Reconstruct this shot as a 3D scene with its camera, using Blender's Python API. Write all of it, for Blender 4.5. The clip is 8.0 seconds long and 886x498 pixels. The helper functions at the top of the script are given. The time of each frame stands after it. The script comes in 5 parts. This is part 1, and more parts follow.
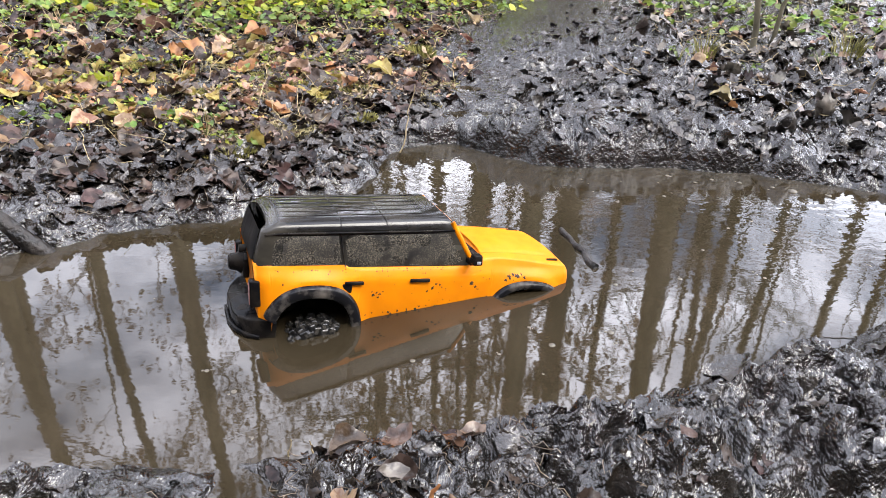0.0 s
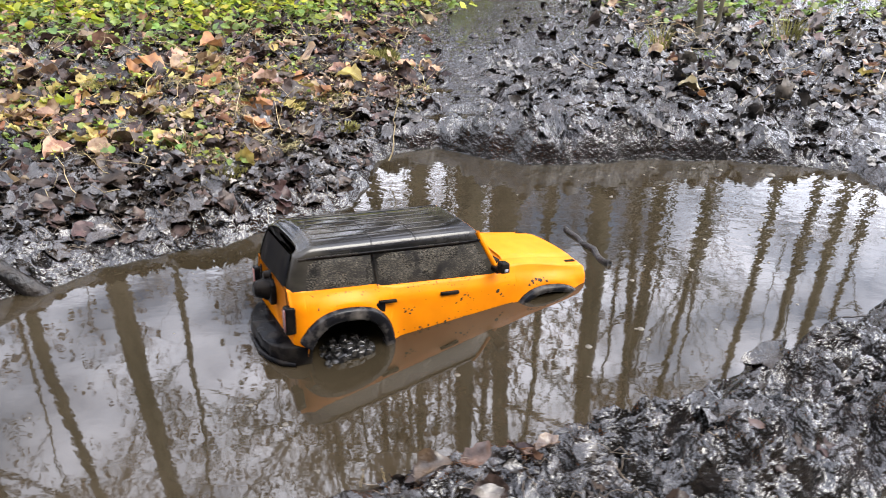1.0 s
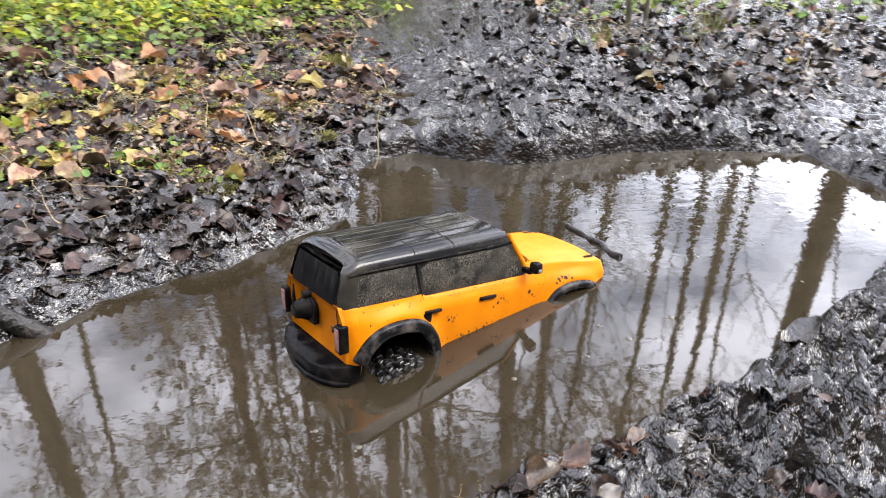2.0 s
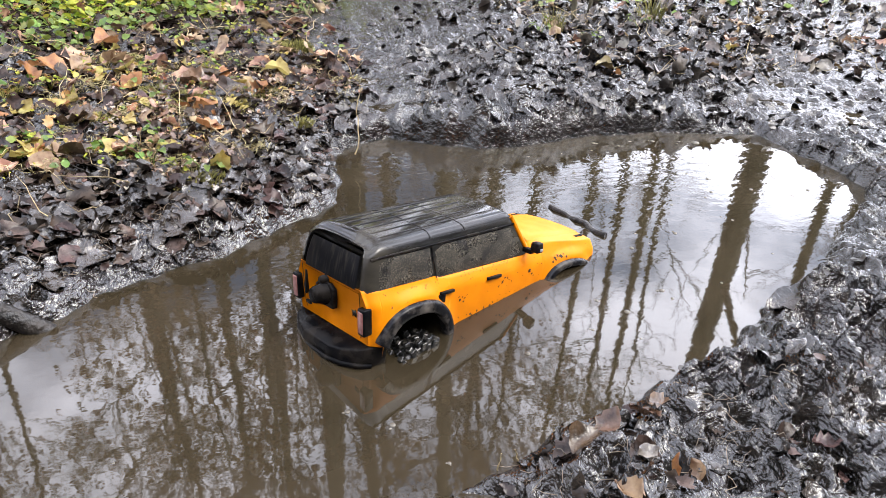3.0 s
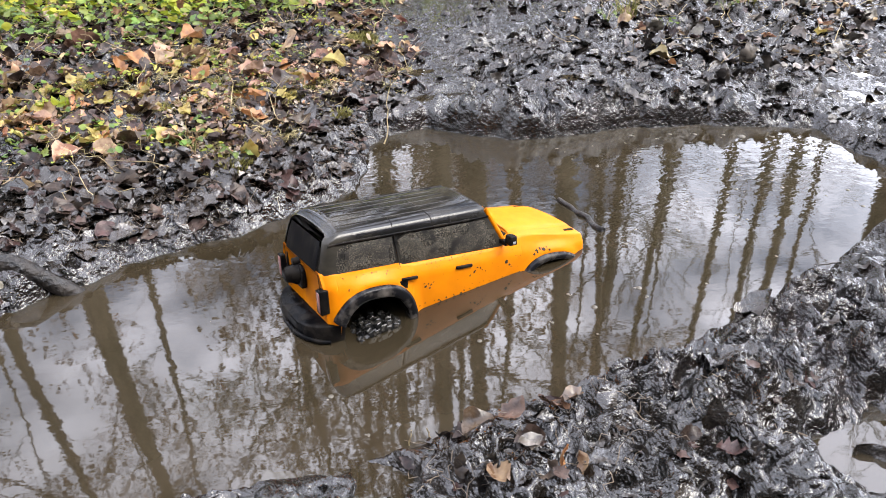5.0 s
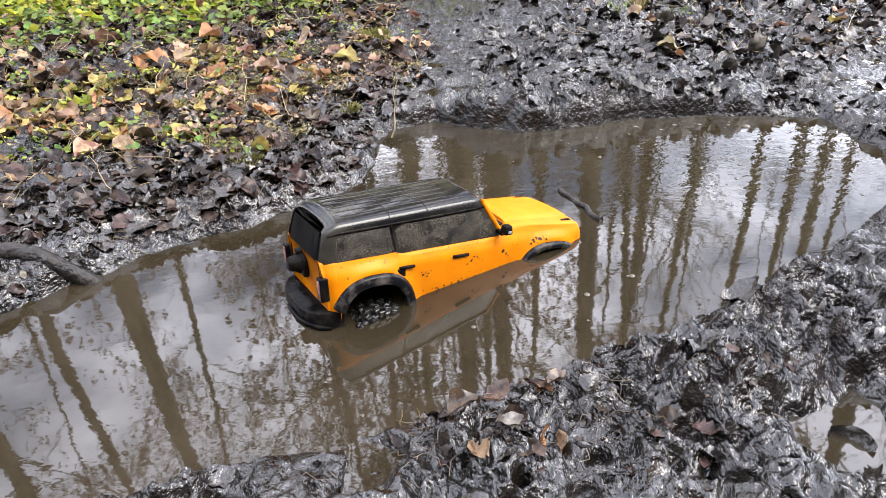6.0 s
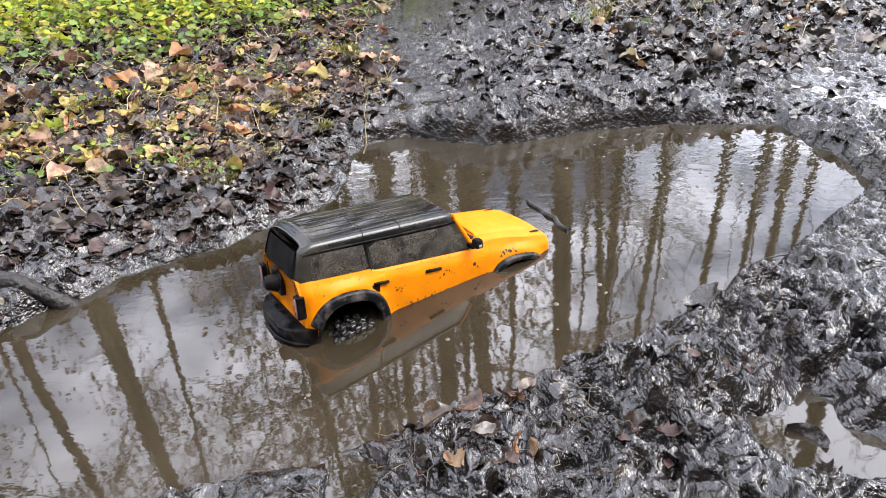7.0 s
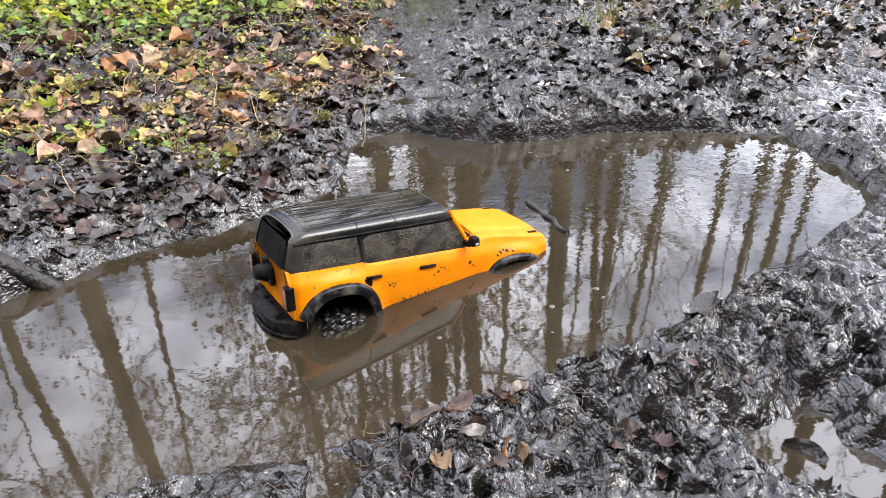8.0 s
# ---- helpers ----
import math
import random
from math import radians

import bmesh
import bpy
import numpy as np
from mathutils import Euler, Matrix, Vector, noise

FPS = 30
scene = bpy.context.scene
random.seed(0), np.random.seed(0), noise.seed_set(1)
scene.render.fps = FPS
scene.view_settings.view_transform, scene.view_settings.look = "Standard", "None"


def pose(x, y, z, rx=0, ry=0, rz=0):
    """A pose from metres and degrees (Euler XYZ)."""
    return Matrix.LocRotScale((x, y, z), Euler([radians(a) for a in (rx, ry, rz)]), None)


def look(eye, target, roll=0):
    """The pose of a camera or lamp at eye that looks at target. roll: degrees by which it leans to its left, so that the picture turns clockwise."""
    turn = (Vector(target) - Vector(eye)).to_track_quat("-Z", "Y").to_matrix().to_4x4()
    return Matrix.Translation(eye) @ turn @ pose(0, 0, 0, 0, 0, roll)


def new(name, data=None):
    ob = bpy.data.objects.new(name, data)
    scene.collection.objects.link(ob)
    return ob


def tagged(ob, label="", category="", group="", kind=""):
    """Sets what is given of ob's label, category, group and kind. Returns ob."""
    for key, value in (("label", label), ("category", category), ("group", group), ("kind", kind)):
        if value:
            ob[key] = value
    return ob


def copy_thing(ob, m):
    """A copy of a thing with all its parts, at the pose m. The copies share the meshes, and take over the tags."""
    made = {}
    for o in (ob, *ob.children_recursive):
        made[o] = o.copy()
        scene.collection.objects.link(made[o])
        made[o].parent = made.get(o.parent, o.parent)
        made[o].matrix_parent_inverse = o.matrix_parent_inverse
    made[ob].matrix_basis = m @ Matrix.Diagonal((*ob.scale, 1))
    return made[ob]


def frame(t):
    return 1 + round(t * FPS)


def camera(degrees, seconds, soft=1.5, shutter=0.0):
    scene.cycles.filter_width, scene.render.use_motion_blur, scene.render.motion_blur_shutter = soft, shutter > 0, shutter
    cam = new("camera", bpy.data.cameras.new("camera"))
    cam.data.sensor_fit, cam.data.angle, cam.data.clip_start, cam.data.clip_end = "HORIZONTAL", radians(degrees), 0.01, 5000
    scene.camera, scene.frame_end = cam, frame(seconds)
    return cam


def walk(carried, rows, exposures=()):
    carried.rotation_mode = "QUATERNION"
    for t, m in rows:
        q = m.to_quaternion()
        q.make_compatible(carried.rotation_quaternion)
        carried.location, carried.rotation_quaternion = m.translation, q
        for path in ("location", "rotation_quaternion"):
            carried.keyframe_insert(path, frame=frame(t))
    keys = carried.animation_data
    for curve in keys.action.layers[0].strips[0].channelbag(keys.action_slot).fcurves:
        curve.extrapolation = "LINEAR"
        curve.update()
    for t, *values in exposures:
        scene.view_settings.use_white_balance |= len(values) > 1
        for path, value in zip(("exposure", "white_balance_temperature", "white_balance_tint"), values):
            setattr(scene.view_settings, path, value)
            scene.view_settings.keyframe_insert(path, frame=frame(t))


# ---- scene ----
cam = camera(63.3, 8.0, soft=0.65, shutter=0.4)
PATH = [
    (0, (0.148, -0.076, 0.584), (0.061, 1.678, -0.373), 1.5),
    (0.2, (0.155, -0.077, 0.583), (0.067, 1.675, -0.379), 1.2),
    (0.5, (0.137, -0.073, 0.582), (0.121, 1.679, -0.384), 0.8),
    (0.7, (0.106, -0.063, 0.587), (0.127, 1.686, -0.382), 0.7),
    (1, (0.009, -0.06, 0.602), (0.115, 1.686, -0.367), 0.3),
    (1.3, (-0.042, -0.059, 0.605), (0.125, 1.682, -0.365), 0.1),
    (1.5, (-0.076, -0.059, 0.608), (0.15, 1.677, -0.358), -0.1),
    (1.8, (-0.12, -0.033, 0.61), (0.159, 1.699, -0.35), -0.1),
    (2, (-0.179, -0.023, 0.604), (0.199, 1.687, -0.362), 0.5),
    (2.2, (-0.227, -0.005, 0.595), (0.254, 1.675, -0.376), 1.2),
    (3.3, (-0.308, -0.022, 0.616), (0.269, 1.609, -0.387), 2.4),
    (3.5, (-0.31, -0.019, 0.616), (0.235, 1.619, -0.393), 2.1),
    (3.7, (-0.295, -0.027, 0.612), (0.194, 1.626, -0.402), 1.8),
    (4, (-0.275, -0.043, 0.622), (0.157, 1.62, -0.403), 1.1),
    (4.3, (-0.199, -0.074, 0.633), (0.142, 1.606, -0.397), 0.2),
    (4.5, (-0.156, -0.09, 0.637), (0.15, 1.595, -0.396), -0.5),
    (4.7, (-0.103, -0.107, 0.646), (0.139, 1.587, -0.39), -1.2),
    (5, (-0.068, -0.121, 0.654), (0.128, 1.575, -0.387), -1.8),
    (5.2, (-0.038, -0.133, 0.655), (0.112, 1.566, -0.389), -2.2),
    (6.3, (-0.022, -0.172, 0.684), (0.095, 1.52, -0.377), -3.6),
    (6.5, (-0.026, -0.179, 0.695), (0.119, 1.509, -0.368), -4.0),
    (6.8, (-0.01, -0.186, 0.7), (0.141, 1.507, -0.355), -4.2),
    (7, (-0.017, -0.186, 0.7), (0.165, 1.509, -0.346), -3.9),
    (7.3, (0.009, -0.18, 0.687), (0.182, 1.525, -0.344), -3.4),
    (7.5, (0.0, -0.177, 0.682), (0.194, 1.526, -0.35), -2.8),
    (7.7, (0.005, -0.175, 0.674), (0.184, 1.529, -0.358), -2.1),
    (8, (-0.016, -0.167, 0.678), (0.18, 1.529, -0.364), -1.2),
]
walk(cam, [(t, look(eye, target, roll)) for t, eye, target, roll in PATH])

# ---- world and light ----
world = bpy.data.worlds.new("sky")
scene.world = world
world.use_nodes = True
wn, wl = world.node_tree.nodes, world.node_tree.links
wn.clear()
SUN_EL, SUN_AZ = 50.0, 112.0  # degrees; azimuth from +y towards +x
sky = wn.new("ShaderNodeTexSky")
sky.sky_type, sky.sun_disc = "NISHITA", False
sky.sun_elevation, sky.sun_rotation = radians(SUN_EL), radians(SUN_AZ)
sky.air_density, sky.dust_density = 1.0, 1.5
tc = wn.new("ShaderNodeTexCoord")
mp = wn.new("ShaderNodeMapping")
mp.inputs["Scale"].default_value = (1.0, 1.0, 2.2)
mp.inputs["Location"].default_value = (3.7, 1.9, 0.4)
cl = wn.new("ShaderNodeTexNoise")
cl.inputs["Scale"].default_value, cl.inputs["Detail"].default_value, cl.inputs["Roughness"].default_value = 2.4, 6.0, 0.55
ramp = wn.new("ShaderNodeValToRGB")
ramp.color_ramp.elements[0].position, ramp.color_ramp.elements[1].position = 0.36, 0.56
ramp.color_ramp.elements[1].color = (1.0, 1.0, 1.0, 1)
bgsky, bgcloud, mixbg, wout = wn.new("ShaderNodeBackground"), wn.new("ShaderNodeBackground"), wn.new("ShaderNodeMixShader"), wn.new("ShaderNodeOutputWorld")
bgsky.inputs["Strength"].default_value = 0.30
bgcloud.inputs["Color"].default_value, bgcloud.inputs["Strength"].default_value = (0.94, 0.955, 1.085, 1), 5.6
wl.new(tc.outputs["Generated"], mp.inputs["Vector"])
wl.new(mp.outputs["Vector"], cl.inputs["Vector"])
wl.new(cl.outputs["Fac"], ramp.inputs["Fac"])
wl.new(ramp.outputs["Color"], mixbg.inputs["Fac"])
wl.new(sky.outputs["Color"], bgsky.inputs["Color"])
wl.new(bgsky.outputs["Background"], mixbg.inputs[1])
wl.new(bgcloud.outputs["Background"], mixbg.inputs[2])
# a veil of cloud, a little thicker overhead
up, rise = wn.new("ShaderNodeSeparateXYZ"), wn.new("ShaderNodeMapRange")
wl.new(tc.outputs["Generated"], up.inputs["Vector"])
wl.new(up.outputs["Z"], rise.inputs["Value"])
rise.inputs["To Min"].default_value, rise.inputs["To Max"].default_value = 6.1, 3.7
# and thinnest over the open ground beyond the puddle
sun_dir = Vector((math.sin(radians(SUN_AZ)) * math.cos(radians(SUN_EL)), math.cos(radians(SUN_AZ)) * math.cos(radians(SUN_EL)), math.sin(radians(SUN_EL))))
toward, veil, both = wn.new("ShaderNodeVectorMath"), wn.new("ShaderNodeMapRange"), wn.new("ShaderNodeMath")
toward.operation, both.operation, veil.interpolation_type = "DOT_PRODUCT", "MULTIPLY", "SMOOTHSTEP"
toward.inputs[1].default_value = (0.66, 0.56, 0.50)
veil.inputs["From Min"].default_value, veil.inputs["To Min"].default_value, veil.inputs["To Max"].default_value = -0.60, 0.84, 1.38
wl.new(tc.outputs["Generated"], toward.inputs[0])
wl.new(toward.outputs["Value"], veil.inputs["Value"])
wl.new(rise.outputs["Result"], both.inputs[0])
wl.new(veil.outputs["Result"], both.inputs[1])
wl.new(both.outputs["Value"], bgcloud.inputs["Strength"])
wl.new(mixbg.outputs["Shader"], wout.inputs["Surface"])

sun_data = bpy.data.lights.new("sun", "SUN")
sun_data.energy, sun_data.angle, sun_data.color = 3.3, radians(30), (1.0, 0.95, 0.86)
sun = new("sun", sun_data)
sun.matrix_world = look(sun_dir * 30, (0, 0, 0))
scene.view_settings.exposure = 0.53


# ---- materials ----
def material(name, color, rough=0.5, color2=None, scale=20.0, detail=4.0, lo=0.35, hi=0.65, metal=0.0, bump=0.0, bump_scale=None, bump_dist=0.002,
             rough2=None, coat=0.0, sheer=0.0, random_hue=0.0, random_value=0.0, island=False, ior=1.45, stretch=(1, 1, 1), bump_detail=5.0, ridged=False):
    """A principled material with two colours by noise, bump at two scales, and variation from piece to piece."""
    m = bpy.data.materials.new(name)
    m.use_nodes = True
    n, l = m.node_tree.nodes, m.node_tree.links
    b = n["Principled BSDF"]
    b.inputs["Roughness"].default_value, b.inputs["Metallic"].default_value = rough, metal
    b.inputs["Coat Weight"].default_value, b.inputs["IOR"].default_value = coat, ior
    b.inputs["Coat Roughness"].default_value = 0.06
    t = n.new("ShaderNodeTexCoord")
    mapn = n.new("ShaderNodeMapping")
    mapn.inputs["Scale"].default_value = stretch
    l.new(t.outputs["Object"], mapn.inputs["Vector"])
    noise_a = n.new("ShaderNodeTexNoise")
    noise_a.inputs["Scale"].default_value, noise_a.inputs["Detail"].default_value = scale, detail
    l.new(mapn.outputs["Vector"], noise_a.inputs["Vector"])
    r = n.new("ShaderNodeValToRGB")
    r.color_ramp.elements[0].position, r.color_ramp.elements[1].position = lo, hi
    r.color_ramp.elements[0].color = (*color, 1)
    r.color_ramp.elements[1].color = (*(color2 or color), 1)
    l.new(noise_a.outputs["Fac"], r.inputs["Fac"])
    out = r.outputs["Color"]
    if random_hue or random_value:
        hs = n.new("ShaderNodeHueSaturation")
        src = n.new("ShaderNodeNewGeometry").outputs["Random Per Island"] if island else n.new("ShaderNodeObjectInfo").outputs["Random"]
        mh, mv = n.new("ShaderNodeMapRange"), n.new("ShaderNodeMapRange")
        mh.inputs["To Min"].default_value, mh.inputs["To Max"].default_value = 0.5 - random_hue, 0.5 + random_hue
        mv.inputs["To Min"].default_value, mv.inputs["To Max"].default_value = 1 - random_value, 1 + random_value
        wob = n.new("ShaderNodeMath")
        wob.operation, wob.inputs[1].default_value = "MULTIPLY", 7.31
        fr = n.new("ShaderNodeMath")
        fr.operation = "FRACT"
        l.new(src, wob.inputs[0])
        l.new(wob.outputs[0], fr.inputs[0])
        l.new(src, mh.inputs["Value"])
        l.new(fr.outputs[0], mv.inputs["Value"])
        l.new(mh.outputs["Result"], hs.inputs["Hue"])
        l.new(mv.outputs["Result"], hs.inputs["Value"])
        l.new(out, hs.inputs["Color"])
        out = hs.outputs["Color"]
    l.new(out, b.inputs["Base Color"])
    if rough2 is not None:
        mr = n.new("ShaderNodeMapRange")
        mr.inputs["From Min"].default_value, mr.inputs["From Max"].default_value = lo, hi
        mr.inputs["To Min"].default_value, mr.inputs["To Max"].default_value = rough, rough2
        l.new(noise_a.outputs["Fac"], mr.inputs["Value"])
        l.new(mr.outputs["Result"], b.inputs["Roughness"])
    if bump:
        nb = n.new("ShaderNodeTexNoise")
        nb.inputs["Scale"].default_value, nb.inputs["Detail"].default_value = bump_scale or scale * 4, bump_detail
        if ridged:
            nb.noise_type, nb.inputs["Detail"].default_value, nb.inputs["Roughness"].default_value = "RIDGED_MULTIFRACTAL", 3.0, 0.45
            nb.inputs["Distortion"].default_value = 0.6
        l.new(mapn.outputs["Vector"], nb.inputs["Vector"])
        bn = n.new("ShaderNodeBump")
        bn.inputs["Strength"].default_value, bn.inputs["Distance"].default_value = bump, bump_dist
        l.new(nb.outputs["Fac"], bn.inputs["Height"])
        l.new(bn.outputs["Normal"], b.inputs["Normal"])
    if sheer:
        tr, mx = n.new("ShaderNodeBsdfTranslucent"), n.new("ShaderNodeMixShader")
        mx.inputs["Fac"].default_value = sheer
        l.new(out, tr.inputs["Color"])
        l.new(b.outputs["BSDF"], mx.inputs[1])
        l.new(tr.outputs["BSDF"], mx.inputs[2])
        l.new(mx.outputs["Shader"], n["Material Output"].inputs["Surface"])
    return m


def mud_material(name, dark, light, gloss=(0.04, 0.24), coarse=0.0032, fine=0.0052):
    """Wet mud: brown-black, glossy where wet and duller where it is drained, with clods and grains in the relief."""
    m = bpy.data.materials.new(name)
    m.use_nodes = True
    n, l = m.node_tree.nodes, m.node_tree.links
    b = n["Principled BSDF"]
    b.inputs["IOR"].default_value = 1.66
    t = n.new("ShaderNodeTexCoord")

    smear = n.new("ShaderNodeMapping")  # the mud is drawn out in one direction
    smear.inputs["Rotation"].default_value, smear.inputs["Scale"].default_value = (0, 0, radians(-27)), (1.15, 0.65, 1)
    l.new(t.outputs["Object"], smear.inputs["Vector"])

    def noise(scale, detail, rough, warp=0.0, drawn=False):
        q = n.new("ShaderNodeTexNoise")
        q.inputs["Scale"].default_value, q.inputs["Detail"].default_value = scale, detail
        q.inputs["Roughness"].default_value, q.inputs["Distortion"].default_value = rough, warp
        l.new(smear.outputs["Vector"] if drawn else t.outputs["Object"], q.inputs["Vector"])
        return q.outputs["Fac"]

    r = n.new("ShaderNodeValToRGB")
    r.color_ramp.elements[0].position, r.color_ramp.elements[1].position = 0.36, 0.68
    r.color_ramp.elements[0].color, r.color_ramp.elements[1].color = (*dark, 1), (*light, 1)
    l.new(noise(11, 9, 0.68, 0.3), r.inputs["Fac"])
    l.new(r.outputs["Color"], b.inputs["Base Color"])
    mr = n.new("ShaderNodeMapRange")
    mr.inputs["From Min"].default_value, mr.inputs["From Max"].default_value = 0.40, 0.66
    mr.inputs["To Min"].default_value, mr.inputs["To Max"].default_value = gloss
    l.new(noise(7.5, 8, 0.66), mr.inputs["Value"])
    l.new(mr.outputs["Result"], b.inputs["Roughness"])
    last = None
    for scale, detail, rough, warp, dist in ((170, 2.0, 0.5, 0.6, coarse), (78, 2, 0.5, 0.6, fine)):
        bn = n.new("ShaderNodeBump")
        bn.inputs["Strength"].default_value, bn.inputs["Distance"].default_value = 1.0, dist
        l.new(noise(scale, detail, rough, warp, True), bn.inputs["Height"])
        if not last:  # churned here, smeared smooth there
            ms = n.new("ShaderNodeMapRange")
            ms.inputs["From Min"].default_value, ms.inputs["From Max"].default_value = 0.38, 0.62
            ms.inputs["To Min"].default_value, ms.inputs["To Max"].default_value = 0.55, 1.25
            l.new(noise(6.5, 3, 0.6), ms.inputs["Value"])
            l.new(ms.outputs["Result"], bn.inputs["Strength"])
        else:
            l.new(last, bn.inputs["Normal"])
        last = bn.outputs["Normal"]
    l.new(last, b.inputs["Normal"])
    return m


MUD = mud_material("wet_mud", (0.0020, 0.0018, 0.0016), (0.016, 0.012, 0.009))
WATER = material("muddy_water", (0.019, 0.0145, 0.008), 0.025, (0.029, 0.022, 0.013), scale=5, bump=0.036, bump_scale=26, bump_dist=0.01, ior=1.51, bump_detail=3.0, stretch=(1, 1.45, 1))
wn2, wl2 = WATER.node_tree.nodes, WATER.node_tree.links  # calm by the near bank, ruffled further out
wsep, wmap = wn2.new("ShaderNodeSeparateXYZ"), wn2.new("ShaderNodeMapRange")
wl2.new(wn2["Texture Coordinate"].outputs["Object"], wsep.inputs["Vector"])
wmap.inputs["From Min"].default_value, wmap.inputs["From Max"].default_value = 0.85, 1.25
wmap.inputs["To Min"].default_value, wmap.inputs["To Max"].default_value = 0.010, 0.058
wl2.new(wsep.outputs["Y"], wmap.inputs["Value"])
wl2.new(wmap.outputs["Result"], wn2["Bump"].inputs["Strength"])
PAINT = material("orange_paint", (0.69, 0.208, 0.0006), 0.40, (0.61, 0.178, 0.0006), scale=30, coat=0.03, rough2=0.48, ior=1.26)
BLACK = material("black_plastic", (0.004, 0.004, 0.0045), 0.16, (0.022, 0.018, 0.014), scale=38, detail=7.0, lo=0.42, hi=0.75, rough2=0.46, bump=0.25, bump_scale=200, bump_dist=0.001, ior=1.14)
FLARE = material("scuffed_plastic", (0.006, 0.006, 0.007), 0.22, (0.12, 0.105, 0.09), scale=55, detail=9.0, lo=0.46, hi=0.82, rough2=0.6, bump=0.4, bump_scale=160, bump_dist=0.001, ior=1.25)
GLOSSBLACK = material("gloss_black", (0.006, 0.006, 0.006), 0.10, (0.055, 0.048, 0.036), scale=19, detail=7.0, lo=0.44, hi=0.80, rough2=0.36, bump=0.14, bump_scale=50, bump_dist=0.001, stretch=(0.55, 1.2, 1), ior=1.42)
RUBBER = material("black_rubber", (0.008, 0.008, 0.008), 0.10, (0.075, 0.068, 0.058), scale=130, lo=0.48, hi=0.72, rough2=0.35, bump=0.3, ior=1.5)
TREEBARK = material("tree_bark", (0.040, 0.035, 0.020), 0.85, (0.150, 0.128, 0.078), scale=8, bump=0.6, bump_dist=0.02, stretch=(1, 1, 0.25), random_value=0.25)
TWIG = material("twig_bark", (0.060, 0.045, 0.032), 0.6, (0.19, 0.145, 0.10), scale=25, bump=0.3, random_value=0.3)


# ---- mesh helpers ----
def mesh_of(name, verts, faces, mat, smooth=True):
    me = bpy.data.meshes.new(name)
    me.from_pydata([tuple(v) for v in verts], [], [tuple(f) for f in faces])
    me.materials.append(mat)
    if smooth:
        me.shade_smooth()
    return me


def thing(name, label, category, group="", kind="", m=None):
    """An empty that carries a thing's parts."""
    ob = new(name)
    ob.empty_display_size = 0.05
    if m is not None:
        ob.matrix_world = m
    return tagged(ob, label, category, group, kind)


def part(name, shape, mat, parent=None, label="", smooth=True, m=None):
    """One mesh object under a thing or a part; shape is a bmesh or (verts, faces)."""
    if isinstance(shape, tuple):
        me = mesh_of(name, shape[0], shape[1], mat, smooth)
    else:
        me = bpy.data.meshes.new(name)
        shape.to_mesh(me)
        shape.free()
        me.materials.append(mat)
        if smooth:
            me.shade_smooth()
    ob = new(name, me)
    ob.parent = parent
    if m is not None:
        ob.matrix_basis = m
    return tagged(ob, label)


def join(*shapes):
    """Several (verts, faces) shapes as one."""
    vs, fs = [], []
    for v, f in shapes:
        k = len(vs)
        vs.extend(tuple(p) for p in v)
        fs.extend(tuple(i + k for i in q) for q in f)
    return vs, fs


def sheet(grid, close_u=False, close_v=False, flip=False):
    """Faces over a grid of points [n][m]."""
    n, m = len(grid), len(grid[0])
    vs = [p for row in grid for p in row]
    fs = []
    for i in range(n if close_u else n - 1):
        for j in range(m if close_v else m - 1):
            a, b = i * m + j, i * m + (j + 1) % m
            c, d = ((i + 1) % n) * m + (j + 1) % m, ((i + 1) % n) * m + j
            fs.append((d, c, b, a) if flip else (a, b, c, d))
    return vs, fs


def tube(points, radii, sides=8, caps=True):
    """A round tube along points."""
    pts = [Vector(p) for p in points]
    up = Vector((0.31, 0.17, 0.93))
    rings = []
    for i, p in enumerate(pts):
        d = (pts[min(i + 1, len(pts) - 1)] - pts[max(i - 1, 0)]).normalized()
        a = d.cross(up)
        if a.length < 1e-3:
            a = d.cross(Vector((1, 0, 0)))
        a.normalize()
        b = d.cross(a)
        rings.append([p + radii[i] * (math.cos(t) * a + math.sin(t) * b) for t in (2 * math.pi * k / sides for k in range(sides))])
    vs, fs = sheet(rings, close_v=True)
    if caps:
        n = len(rings)
        fs.append(tuple(range(sides)))
        fs.append(tuple((n - 1) * sides + k for k in reversed(range(sides))))
    return vs, fs


def block(x0, x1, y0, y1, z0, z1, bevel=0.002, segments=2, taper=(1, 1)):
    """A bevelled box; taper narrows its top in x and y."""
    bm = bmesh.new()
    bmesh.ops.create_cube(bm, size=1)
    for v in bm.verts:
        tx, ty = taper if v.co.z > 0 else (1, 1)
        v.co = Vector(((x0 + x1) / 2 + v.co.x * (x1 - x0) * tx, (y0 + y1) / 2 + v.co.y * (y1 - y0) * ty, (z0 + z1) / 2 + v.co.z * (z1 - z0)))
    if bevel:
        bmesh.ops.bevel(bm, geom=bm.edges[:] + bm.verts[:], offset=bevel, segments=segments, profile=0.5, affect="EDGES")
    return bm


def moved(shape, m):
    return [m @ Vector(p) for p in shape[0]], shape[1]


# ---- noise ----
def lattice(ix, iy, seed):
    h = (ix.astype(np.int64) * 374761393 + iy.astype(np.int64) * 668265263 + seed * 974634777) & 0x7FFFFFFF
    h = ((h ^ (h >> 13)) * 1274126177) & 0x7FFFFFFF
    return ((h ^ (h >> 16)) & 0xFFFF) / 65535.0


